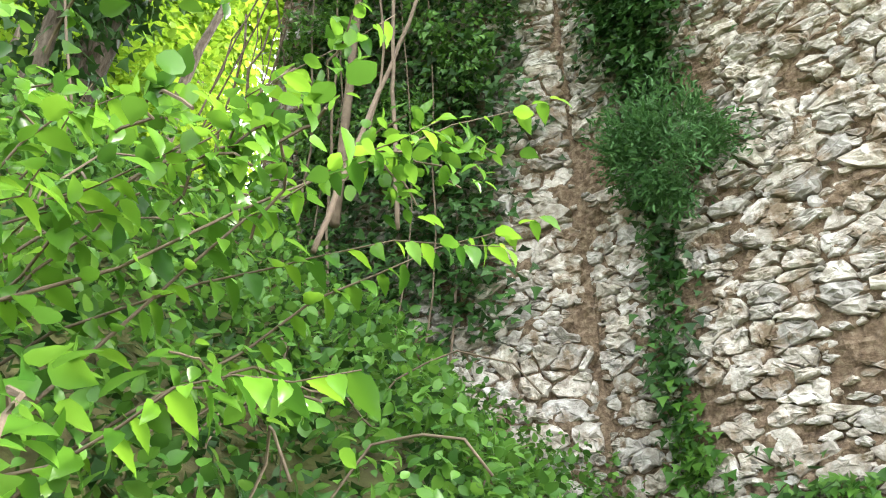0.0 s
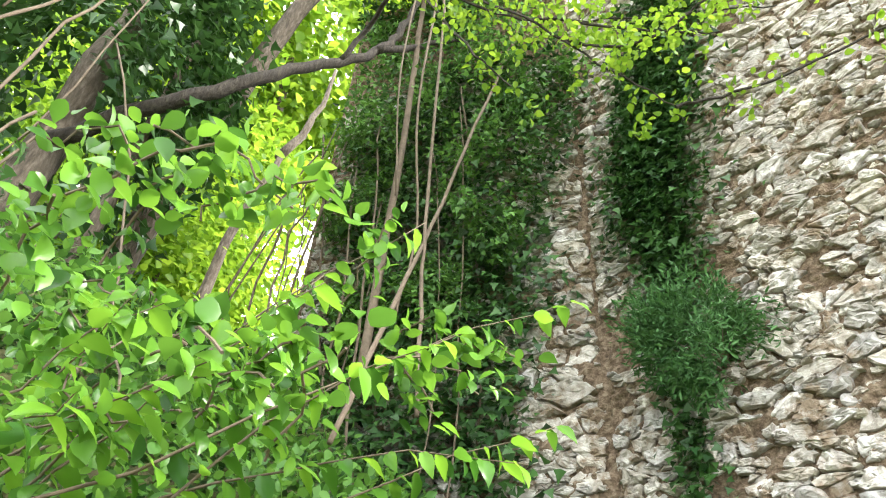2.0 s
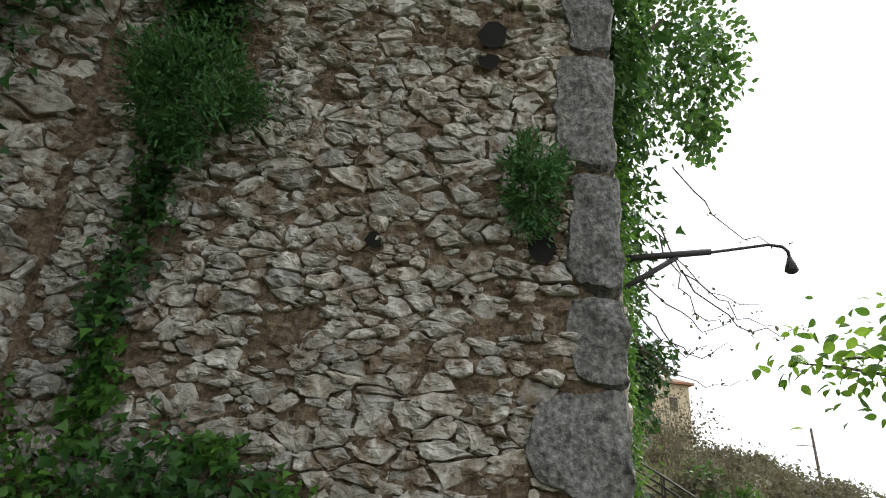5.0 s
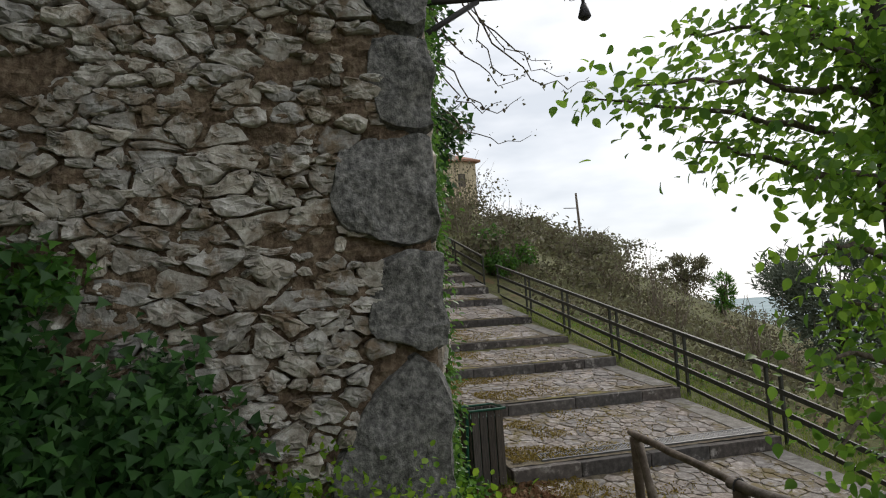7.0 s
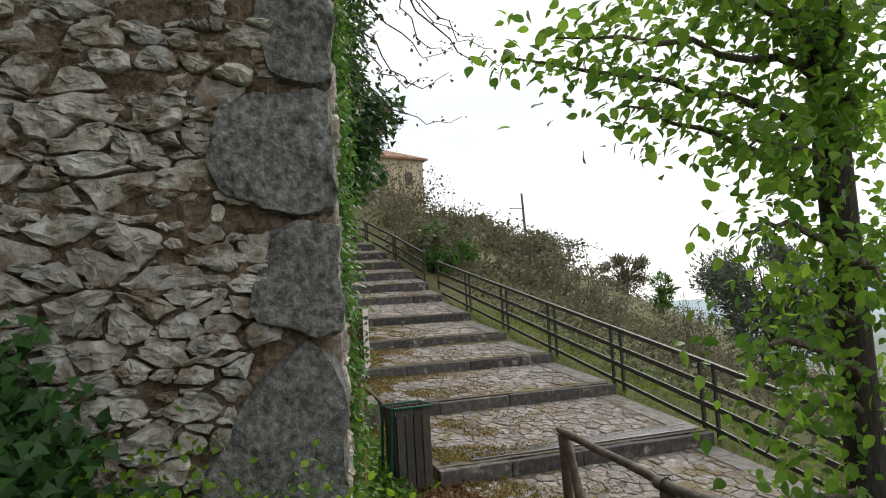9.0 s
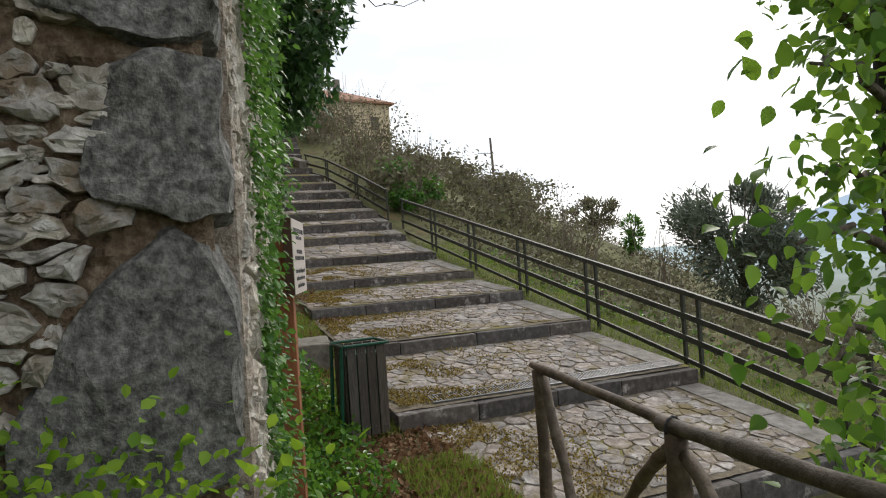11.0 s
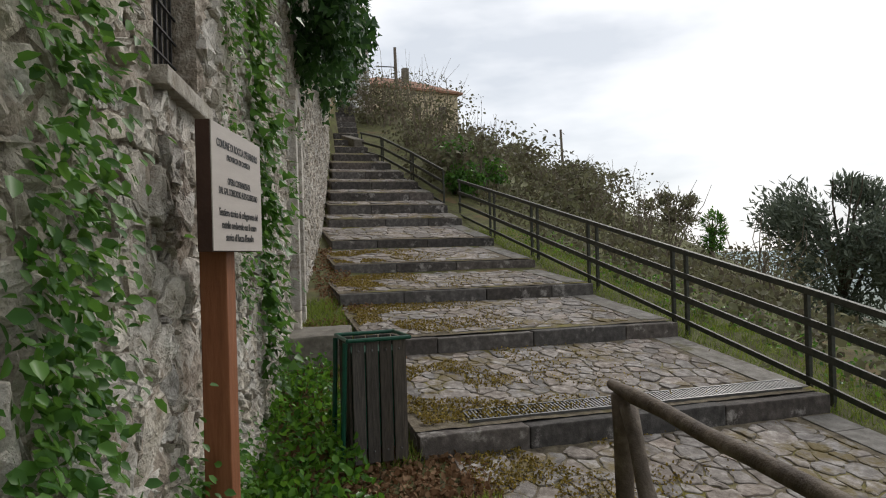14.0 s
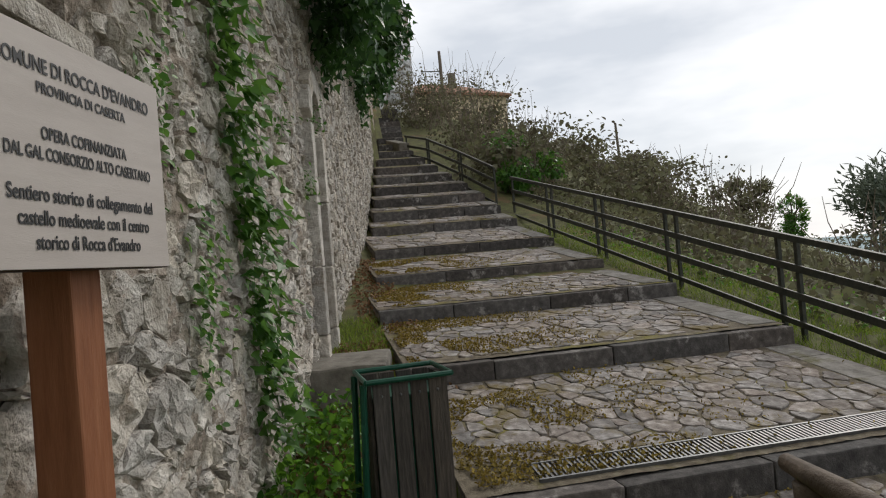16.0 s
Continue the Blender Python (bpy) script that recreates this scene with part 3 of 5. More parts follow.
def quoin(z0, z1, w, big, blunt):
    """A large corner block, rough-hewn, showing on both faces of the corner; blunt: how far its inner end is rounded off."""
    bm = bmesh.new()
    bmesh.ops.create_cube(bm, size=1)
    bmesh.ops.subdivide_edges(bm, edges=bm.edges, cuts=11, use_grid_fill=True)
    depth, h = 0.40, z1 - z0 - 0.006
    for v in bm.verts:
        p = v.co * 2
        r = max(abs(p.x), abs(p.y), abs(p.z))
        s = (p.length / max(r, 1e-6))
        k = 1 - 0.10 * max(0, s - 1) * 2.0
        q = Vector((p.x * k * depth / 2, p.y * k * w / 2, p.z * k * h / 2))
        if p.y > -0.6:  # the inner end is rounded; the lowest boulder also narrows towards its top
            e = (p.y + 0.6) / 1.6
            q.y -= blunt * w * e * (1 - (1 - min(0.999, abs(p.z)) ** 2.6) ** 0.5)
            if big:
                q.y -= (p.z + 1) / 2 * w * 0.50 * e
        q += Vector(noise.noise_vector((q.x * 5, q.y * 5, (z0 + q.z) * 5))) * 0.045 + Vector(noise.noise_vector((q.x * 16, q.y * 16, (z0 + q.z) * 16))) * 0.014
        v.co = q + Vector((3.25 - 0.075 + depth / 2, -1.1 + w / 2 - 0.012, (z0 + z1) / 2))
    part("quoin", bm, M_QUOIN, wall_tower, "large grey hewn corner block")


for i, (z0, z1, w) in enumerate(QUOINS):
    quoin(z0, z1, w * (1.25 if i == 1 else 1.0), i == 1, (0.10, 0.14, 0.38, 0.24)[i] if i < 4 else 0.08)

# the recessed, ivy-grown wall that meets the tower
FACE_B = plane_pose((1.75, 5.4, 0), (0.447, -0.894, 0), (0, 0, 1))
wall_recess = empty("wall_recess", (0, 0, 0), "shaded rubble wall mostly hidden by ivy", "wall", kind="structure")
slab(FACE_B, 0.55, 3.36, 0.5, 10.8, 0.05, 0.06, "wall_core", M_MORTAR, 0.7, wall_recess, 0.0)
recess_cells = cells(0.6, 3.33, 1.6, 8.7, 0.20, 0.12, 0.5, 0.25, 0.6)

# ---- the long wall beside the stairs ----
L2 = 27.0
FACE2 = plane_pose((3.28, wall_y(3.28), 0), (1, -0.155, 0), (0, 0, 1))
wall_stairs = empty("wall_stairs", (0, 0, 0), "long pale rubble wall with patches of old render beside the stairs", "wall", kind="structure")
NICHE = (6.60, 7.28, 0.5, 3.1)  # u0, u1, v0, v1
WINDOW = (1.78, 2.46, 1.96, 3.3)


def wall_piece(u0, u1, v0, v1):
    slab(FACE2, u0, u1, v0, v1, 0.03 if u0 < 7 else 0.09, 0.032, "wall_core", M_PALE_MORTAR, 0.7, wall_stairs, 0.0)


wall_piece(0.27, WINDOW[0], -0.5, 9.4)
wall_piece(WINDOW[0], WINDOW[1], -0.5, WINDOW[2])
wall_piece(WINDOW[0], WINDOW[1], WINDOW[3], 9.4)
wall_piece(WINDOW[1], NICHE[0], -0.5, 7.5)
wall_piece(NICHE[0], NICHE[1], -0.5, NICHE[2])
wall_piece(NICHE[0], NICHE[1], NICHE[3], 7.5)
wall_piece(NICHE[1], 14.0, -0.5, 7.5)
wall_piece(14.0, L2, -0.5, 9.0)
# The window's back is a black sheet, painted for its unlit depth.
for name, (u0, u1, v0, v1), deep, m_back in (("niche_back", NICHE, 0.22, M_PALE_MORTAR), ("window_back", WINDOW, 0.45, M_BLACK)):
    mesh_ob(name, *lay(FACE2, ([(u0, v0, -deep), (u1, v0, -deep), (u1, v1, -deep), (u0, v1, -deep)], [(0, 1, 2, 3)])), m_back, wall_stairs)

face2_cells = []
pale_chip_cells = [p for p in cells(0.3, 7.4, -0.2, 3.6, 0.10, 0.05, 0.5, 0.2, 0.6) if not WINDOW[0] - 0.1 < np.mean(p, axis=0)[0] < WINDOW[1] + 0.1 or np.mean(p, axis=0)[1] < WINDOW[2] - 0.1]
for poly in cells(0.30, 3.2, -0.4, 5.6, 0.21, 0.14, 0.5, 0.30, 0.8) + cells(3.2, 20, -0.4, 5.6, 0.15, 0.10, 0.55, 0.30, 0.6):
    c = np.mean(poly, axis=0)
    if c[1] < grade(c[0] + 3.2) - 0.4 or any(w[0] - 0.16 < c[0] < w[1] + 0.16 and w[2] - 0.1 < c[1] < w[3] + 0.16 for w in (NICHE, WINDOW)):
        continue
    face2_cells.append(poly)

# dressed stone surround of the blind door niche
niche = empty("niche_surround", FACE2 @ Vector((6.94, 0.42, 0)), "tall arched blind niche with dressed limestone jambs", "niche", kind="structure")
for side in (-1, 1):
    zz = [0.40, 0.72, 1.32, 1.95, 2.6]
    for a, b in zip(zz, zz[1:]):
        u = 6.94 + side * 0.36
        bm = box((0.17, b - a - 0.012, 0.22), (u, (a + b) / 2, 0.0), 0.012)
        bmesh.ops.transform(bm, matrix=FACE2, verts=bm.verts)
        part("jamb_stone", bm, M_PALE_STONE_OB, niche)
for k in range(5):
    a0 = math.pi * (k + 0.5) / 5
    bm = box((0.24, 0.19, 0.22), (6.94 + 0.37 * math.cos(a0), 2.68 + 0.37 * math.sin(a0), 0.0), 0.012, (0, 0, math.degrees(a0) - 90))
    bmesh.ops.transform(bm, matrix=FACE2, verts=bm.verts)
    part("arch_stone", bm, M_PALE_STONE_OB, niche)
for c in niche.children:
    c.matrix_parent_inverse = Matrix.Translation(-niche.location)

# barred window in the wall
window_1 = empty("window_1", FACE2 @ Vector((2.12, 1.96, 0)), "small barred window with an iron mesh and stone sill", "window", kind="structure")
bits = [box((0.74, 0.07, 0.16), (2.12, 1.925, -0.02), 0.01)]
bm = bits[0]
bmesh.ops.transform(bm, matrix=FACE2, verts=bm.verts)
part("window_sill", bm, M_PALE_STONE_OB, window_1)
for k in range(9):
    bm = box((0.012, 1.32, 0.012), (1.82 + 0.075 * k, 2.63, -0.1), 0)
    bmesh.ops.transform(bm, matrix=FACE2, verts=bm.verts)
    part("grille_bar", bm, M_LAMP, window_1)
for k in range(12):
    bm = box((0.68, 0.008, 0.008), (2.12, 2.02 + 0.108 * k, -0.088), 0)
    bmesh.ops.transform(bm, matrix=FACE2, verts=bm.verts)
    part("grille_wire", bm, M_LAMP, window_1)
for c in window_1.children:
    c.matrix_parent_inverse = Matrix.Translation(-window_1.location)

# ---- the stepped ramp ----
stairs = empty("stairs", (0, 0, 0), "broad stepped ramp of irregular paving with dark stone kerbs", "stairs", kind="structure")


def left_end(x):
    return -2.8 if x < 11.2 else max(-0.16 + wall_y(x), -4.6) if x > 15 else float(np.interp(x, [11.2, 15], [-2.8, -3.2]))


def right_end(x):
    return float(np.interp(x, [17, 18.5, 24, 31], [-6.39, -6.3, -5.3, -6.2]))


pave_jobs = []
for i in range(len(STEP_X) - 1):
    x0, x1, z0, z1 = STEP_X[i], STEP_X[i + 1], STEP_Z[i], STEP_Z[i + 1] - (0.16 if i < 6 else 0.19)
    yl = left_end(x0) if i else -3.0
    yr = right_end(x0)
    # tread body
    m = plane_pose((x0, yr, z0), (x1 - x0, 0, z1 - z0), (0, 1, 0))
    length = math.hypot(x1 - x0, z1 - z0)
    width = yl - yr
    v = [(x0 + 0.1, yl, z0 - 0.03), (x1 + 0.1, yl, z1 - 0.03), (x1 + 0.1, yr, z1 - 0.03), (x0 + 0.1, yr, z0 - 0.03)]
    v += [(a, b, c - 0.5) for a, b, c in v]
    mesh_ob("tread_base", v, [(3, 2, 1, 0), (0, 1, 5, 4), (1, 2, 6, 5), (2, 3, 7, 6), (3, 0, 4, 7), (4, 5, 6, 7)], M_CONCRETE, stairs)
    bed = 0.045 if i < 4 else 0.1
    nu, nv = int(length / bed), int(width / bed)
    bv, bf = [], []
    for jj in range(nv + 1):
        for ii in range(nu + 1):
            u, w = 0.12 + (length - 0.1) * ii / nu, width * jj / nv
            bv.append(m @ Vector((u, w, -0.002 - 0.007 * noise.fractal((u * 7 + i * 9, w * 7, 2.2), 0.7, 2.1, 4))))
    for jj in range(nv):
        for ii in range(nu):
            a = jj * (nu + 1) + ii
            bf.append((a, a + 1, a + nu + 2, a + nu + 1))
    mesh_ob("tread_bed", bv, bf, M_JOINT, stairs, smooth=True)
    # kerb stones along the nose
    y = yl
    while y > yr + 0.05:
        w = min(rng.uniform(0.7, 1.25), y - yr)
        if y - w - yr < 0.35:
            w = y - yr
        bm = box((0.17, w - 0.008, 0.30), (x0 + 0.085, y - w / 2, z0 - 0.15 + rng.normal(0, 0.003)), 0.012)
        bmesh.ops.subdivide_edges(bm, edges=[e for e in bm.edges if e.calc_length() > 0.4], cuts=5)
        for q in bm.verts:
            q.co += Vector(noise.noise_vector(q.co * 6)) * 0.007
        part("kerb_stone", bm, M_KERB, stairs)
        y -= w
    a = 0.2
    while a < length - 0.1:
        w = min(rng.uniform(0.5, 0.9), length - 0.02 - a)
        bm = box((w - 0.01, 0.32, 0.06), (a + w / 2, 0.18, -0.021 + rng.normal(0, 0.002)), 0.006)
        bmesh.ops.transform(bm, matrix=m, verts=bm.verts)
        part("edging_slab", bm, M_CONCRETE_PALE, stairs)
        a += w
    if i < 11:
        wide = 0.155 if i < 4 else 0.25
        for poly in cells(0.19 if i != 1 else 0.42, length - 0.02, 0.36, width - 0.02, wide, wide * 0.8, 0.5, 0.30, 0.7):
            pave_jobs.append((m, poly, i))

# drain grate set across the first tread
drain_grate = empty("drain_grate", (7.36, -3.2, 0.0), "galvanised steel drain grate across the step", "drain grate")
gm = plane_pose((7.1, -6.27, 0.0), (STEP_X[2] - 7.1, 0, 0.26), (0, 1, 0))
for (w, d, cu, cv) in ((0.016, 3.05, 0.19, 1.52), (0.016, 3.05, 0.40, 1.52)):
    bm = box((w, d, 0.03), (cu, cv, 0.003), 0)
    bmesh.ops.transform(bm, matrix=gm, verts=bm.verts)
    part("frame", bm, M_GALV, drain_grate)
slats = []
for k in range(100):
    bm = box((0.2, 0.014, 0.012), (0.295, 0.02 + k * 0.0303, 0.008), 0)
    bmesh.ops.transform(bm, matrix=gm, verts=bm.verts)
    slats.append(([v.co.copy() for v in bm.verts], [[v.index for v in f.verts] for f in bm.faces]))
    bm.free()
mesh_ob("slats", *merge(slats), M_GALV, drain_grate)
for c in drain_grate.children:
    c.matrix_parent_inverse = Matrix.Translation(-drain_grate.location)

# low retaining block between wall and stairs
bm = box((0.95, 0.72, 0.62), (9.45, -2.33, 0.22), 0.02, (0, 0, -9))
bmesh.ops.subdivide_edges(bm, edges=[e for e in bm.edges if e.calc_length() > 0.3], cuts=6, use_grid_fill=True)
for q in bm.verts:
    q.co += Vector(noise.noise_vector(q.co * 5)) * 0.015
blk = part("retaining_block", bm, M_CONCRETE, None)
tagged(blk, "low mossy concrete retaining block beside the steps", "retaining wall")

# parapet and white rock face at the head of the stairs
bm = box((2.6, 0.34, 1.0), (24.9, -5.05, 4.75), 0.03, (0, -14, 6))
tagged(part("parapet", bm, M_CONCRETE, None), "low plastered parapet wall along the upper steps", "parapet")
rock_face = empty("rock_face", (0, 0, 0), "whitish rock retaining wall at the stair head", "wall", kind="structure")
FACE_R = plane_pose((31.5, -3.2, 0), (0.5, -0.86, 0), (0, 0, 1))
slab(FACE_R, 0, 5, 4, 13, 0.3, 0.15, "wall_core", M_PALE_MORTAR, 0.8, rock_face)
stones(FACE_R, cells(0.1, 4.9, 6, 12.8, 0.5, 0.42, 0.45), rock_face, lambda u, v: False, M_WHITE_ROCK, M_WHITE_ROCK, 0.03, 0.14, rest="boulders")

# ---- steel fence along the drop ----
FENCE_X = [3.35, 5.4, 7.5, 9.55, 11.65, 13.75, 15.9, 18.1]


def fence_top(x):
    return float(np.interp(x, [3, 5.4, 7.5, 11.7, 18.2], [-0.15, 0.36, 0.82, 1.69, 3.05]))


def fence(xs, ys, tops, label):
    f = empty("fence", (xs[0], ys[0], tops[0] - 1), label, "fence", "fences along the stairs")
    inv = Matrix.Translation(-f.location)
    for i, (x, y, z) in enumerate(zip(xs, ys, tops)):
        for dx in ((-0.13, 0.13) if 0 < i < len(xs) - 1 else (0.0,)):
            zz = z + dx * 0.2
            base = land(x + dx, y) - 0.06
            part("post", box((0.045, 0.012 + 0.03, zz - base), (x + dx, y, (zz + base) / 2), 0.004), M_FENCE, f).matrix_parent_inverse = inv
    for i in range(len(xs) - 1):
        a, b = Vector((xs[i], ys[i], tops[i])), Vector((xs[i + 1], ys[i + 1], tops[i + 1]))
        d = b - a
        for k, (drop, th) in enumerate(((0.0, 0.06), (0.29, 0.07), (0.56, 0.07), (0.83, 0.055))):
            mid = (a + b) / 2 - Vector((0, 0, drop))
            bm = box((d.length + 0.01, 0.03 if k else 0.055, th), (0, 0, 0), 0.004)
            bmesh.ops.transform(bm, matrix=Matrix.Translation(mid + Vector((0, 0.028, 0))) @ d.to_track_quat("X", "Z").to_matrix().to_4x4(), verts=bm.verts)
            part("top_rail" if k == 0 else "rail", bm, M_FENCE, f).matrix_parent_inverse = inv
    return f


fence(FENCE_X, [-6.7] * len(FENCE_X), [fence_top(x) for x in FENCE_X], "dark green flat-bar steel fence with four rails")
up_x, up_y = [18.6, 20.4, 22.2, 23.7], [-6.45, -6.1, -5.65, -5.3]
fence(up_x, up_y, [3.35, 4.05, 4.75, 5.15], "dark steel fence beside the upper flight")

# ---- log railing beside the path ----
log_rail = empty("log_railing", (5.27, -3.3, -0.35), "weathered peeled-log railing with leaning braces", "railing")
RT, RJ = Vector((5.27, -3.30, 0.64)), Vector((3.41, -2.92, 0.66))
R0 = RJ + (RJ - RT) * 1.15 + Vector((0, 0, 0.1))


def log(name, a, b, r, bow=(0, 0, 0)):
    pts = bend(a, b, bow, 7, 0.004)
    ob = mesh_ob(name, *tube(pts, [r * (1 + 0.12 * rng.normal()) for _ in pts], 12, 0.05), M_LOG, log_rail, smooth=True)
    ob.matrix_parent_inverse = Matrix.Translation(-log_rail.location)
    return ob


log("handrail", RT + Vector((0.12, -0.02, 0.0)), RJ - Vector((0.1, 0, 0)), 0.031, (0, 0, 0.01))
log("handrail", RJ + Vector((0.12, -0.02, 0.0)), R0, 0.033, (0, 0, 0.015))
for p in (RT, RJ, R0):
    log("post", p + Vector((0, 0, -0.02)), (p.x, p.y, land(p.x, p.y) - 0.1), 0.048)
log("brace", RT + Vector((-0.05, 0, -0.05)), RT + Vector((-0.62, 0.12, -1.0)), 0.034)
log("brace", RJ + Vector((0.05, 0, -0.1)), RJ + Vector((0.75, -0.16, -0.75)), 0.036, (0, 0, 0.05))
log("brace", RJ + Vector((-0.05, 0, -0.1)), RJ + Vector((-0.75, 0.16, -0.75)), 0.036, (0, 0, 0.05))
pts = [RJ + Vector((0.02, 0.0, 0)) + Matrix.Rotation(0.2, 3, "Z") @ Vector((0.0, 0.05 * math.cos(a), 0.05 * math.sin(a))) for a in np.linspace(0, 2 * math.pi, 13)]
ob = mesh_ob("wire_tie", *tube(pts, [0.006] * 13, 6), M_LAMP, log_rail)
ob.matrix_parent_inverse = Matrix.Translation(-log_rail.location)

# ---- litter bin ----
BIN = pose(7.06, -2.52, -0.16, 0, 0, 4) @ Matrix.Diagonal((1, 0.9, 1, 1))  # local -x faces the path
litter_bin = empty("litter_bin", (0, 0, 0), "slatted dark wooden litter bin with a green steel rim", "litter bin")
litter_bin.matrix_world = BIN


def bin_slat(x, y, w, turn):
    bm = box((w, 0.022, 0.82), (0, 0, 0.45), 0.004)
    bmesh.ops.transform(bm, matrix=pose(x, y, 0, 0, 0, turn), verts=bm.verts)
    s = part("slat", bm, M_WOOD_DARK, litter_bin)
    for z in (0.12, 0.8):
        b2 = bmesh.new()
        bmesh.ops.create_uvsphere(b2, u_segments=8, v_segments=5, radius=0.008)
        out = Matrix.Rotation(radians(turn), 3, "Z") @ Vector((0, -0.012, 0))
        bmesh.ops.transform(b2, matrix=Matrix.Translation((x + out.x, y + out.y, z)), verts=b2.verts)
        part("bolt", b2, M_GALV, s)


for k in range(4):
    bin_slat(0.0, 0.158 - 0.105 * k, 0.092, -90)
    bin_slat(0.36, 0.158 - 0.105 * k, 0.092, 90)
for k in range(3):
    bin_slat(0.075 + 0.105 * k, -0.215, 0.092, 0)
    bin_slat(0.075 + 0.105 * k, 0.215, 0.092, 180)
for name, z, grow in (("rim", 0.875, 0.012), ("hoop", 0.16, -0.034)):
    x0, x1, y0 = -0.012 - grow, 0.372 + grow, 0.228 + grow
    for a, b in (((x0, -y0), (x1, -y0)), ((x1, -y0), (x1, y0)), ((x1, y0), (x0, y0)), ((x0, y0), (x0, -y0))):
        mesh_ob(name, *tube([(a[0], a[1], z), (b[0], b[1], z)], [0.014, 0.014], 8), M_GREEN_METAL, litter_bin)
part("liner", box((0.33, 0.40, 0.66), (0.18, 0, 0.46), 0.01), M_GREEN_METAL, litter_bin, "green sheet-steel liner")
mesh_ob("support_leg", *tube([(0.02, 0.25, 0.86), (0.03, 0.26, 0.6), (0.05, 0.29, -0.1)], [0.02] * 3, 8), M_GREEN_METAL, litter_bin, "green steel support leg")
mesh_ob("support_leg", *tube([(0.34, 0.25, 0.86), (0.34, 0.26, 0.6), (0.34, 0.29, -0.1)], [0.02] * 3, 8), M_GREEN_METAL, litter_bin)

# ---- information sign ----
info_sign = empty("information_sign", (0, 0, 0), "beige information board with black lettering on a brown wooden post", "sign")
SIGN = plane_pose((4.925, -1.566, 1.313), (0.570, -0.168, 0), (0, 0, 1))  # u along the board, v up, w out of its face
info_sign.matrix_world = Matrix.Translation((5.22, -1.62, -0.2))
inv_sign = info_sign.matrix_world.inverted()


def sign_part(name, bm, material, label=""):
    bmesh.ops.transform(bm, matrix=SIGN, verts=bm.verts)
    ob = part(name, bm, material, info_sign, label)
    ob.matrix_parent_inverse = inv_sign
    return ob


SW, SH = 0.608, 0.447
sign_part("board", box((SW, SH, 0.05), (SW / 2, SH / 2, -0.028), 0.003), M_SIGN_SIDE, "dark brown board edge")
face = sign_part("sign_face", box((SW - 0.004, SH - 0.004, 0.004), (SW / 2, SH / 2, -0.001), 0.001), M_SIGN_FACE, "pale beige face")
sign_part("post", box((0.105, 1.75, 0.105), (SW / 2 + 0.05, -0.55, -0.107), 0.006), M_RUST_WOOD, "orange-brown stained post")
LINES = [("COMUNE DI ROCCA D'EVANDRO", 0.366, 0.032, 0.50), ("PROVINCIA DI CASERTA", 0.328, 0.023, 0.29), ("OPERA COFINANZIATA", 0.242, 0.027, 0.28), ("DAL GAL CONSORZIO ALTO CASERTANO", 0.203, 0.027, 0.475),
         ("Sentiero storico di collegamento del", 0.126, 0.031, 0.475), ("castello medioevale con il centro", 0.082, 0.031, 0.43), ("storico di Rocca d'Evandro", 0.038, 0.031, 0.345)]
for text, v, size, width in LINES:
    cu = bpy.data.curves.new("lettering", "FONT")
    cu.body, cu.size, cu.align_x, cu.extrude, cu.offset = text, size * 1.25, "CENTER", 0.0004, 0.0006
    tmp = new("tmp_text", cu)
    bpy.context.view_layer.update()
    me = bpy.data.meshes.new_from_object(tmp.evaluated_get(bpy.context.evaluated_depsgraph_get()))
    wide = max(q.co.x for q in me.vertices) - min(q.co.x for q in me.vertices)
    bpy.data.objects.remove(tmp)
    me.transform(SIGN @ pose(SW / 2, v, 0.0025) @ Matrix.Diagonal((width / wide, 1, 1, 1)))
    me.materials.clear()
    me.materials.append(M_INK)
    ob = new("lettering", me)
    ob.parent = info_sign
    ob.matrix_parent_inverse = inv_sign

# ---- lamp bracket on the wall ----
street_lamp = empty("street_lamp", (4.0, -1.24, 3.9), "dark iron lamp bracket on the wall with a small shade", "street lamp")
LB = Vector((4.1, wall_y(4.1) + 0.02, 3.93))


def lamp_part(name, vf):
    ob = mesh_ob(name, *vf, M_LAMP, street_lamp, smooth=True)
    ob.matrix_parent_inverse = Matrix.Translation(-street_lamp.location)


lamp_part("wall_plate", tube([LB + Vector((0, 0, -0.32)), LB + Vector((0, 0, 0.06))], [0.03, 0.03], 6))
lamp_part("arm", tube([LB, LB + Vector((0.02, -0.75, 0.11)), LB + Vector((0.03, -0.76, 0.11)), LB + Vector((0.05, -1.2, 0.2)), LB + Vector((0.05, -1.3, 0.19))], [0.028, 0.026, 0.013, 0.012, 0.012], 8))
lamp_part("brace", tube([LB + Vector((0, 0, -0.28)), LB + Vector((0.015, -0.5, 0.05))], [0.022, 0.02], 8))
lamp_part("lamp_neck", tube([LB + Vector((0.05, -1.3, 0.19)), LB + Vector((0.05, -1.335, 0.15)), LB + Vector((0.05, -1.34, 0.08))], [0.012, 0.013, 0.013], 8))
lamp_part("shade", tube([LB + Vector((0.05, -1.34, 0.1)), LB + Vector((0.05, -1.34, 0.05)), LB + Vector((0.05, -1.34, 0.0)), LB + Vector((0.05, -1.34, -0.02))], [0.02, 0.035, 0.05, 0.03], 12))

# ---- far things on the hill: house, poles, scrub ----
house = empty("house", (80, -27, 12), "ochre plastered farmhouse with a tiled roof", "house")
inv_h = Matrix.Translation(-house.location)
HM = pose(79, -27.2, 20.4, 0, 0, 12)  # near right eave corner; +y runs left along the front, +x back


def house_part(name, bm, material, parent=house):
    bmesh.ops.transform(bm, matrix=HM, verts=bm.verts)
    ob = part(name, bm, material, parent)
    if parent is house:
        ob.matrix_parent_inverse = inv_h
    return ob


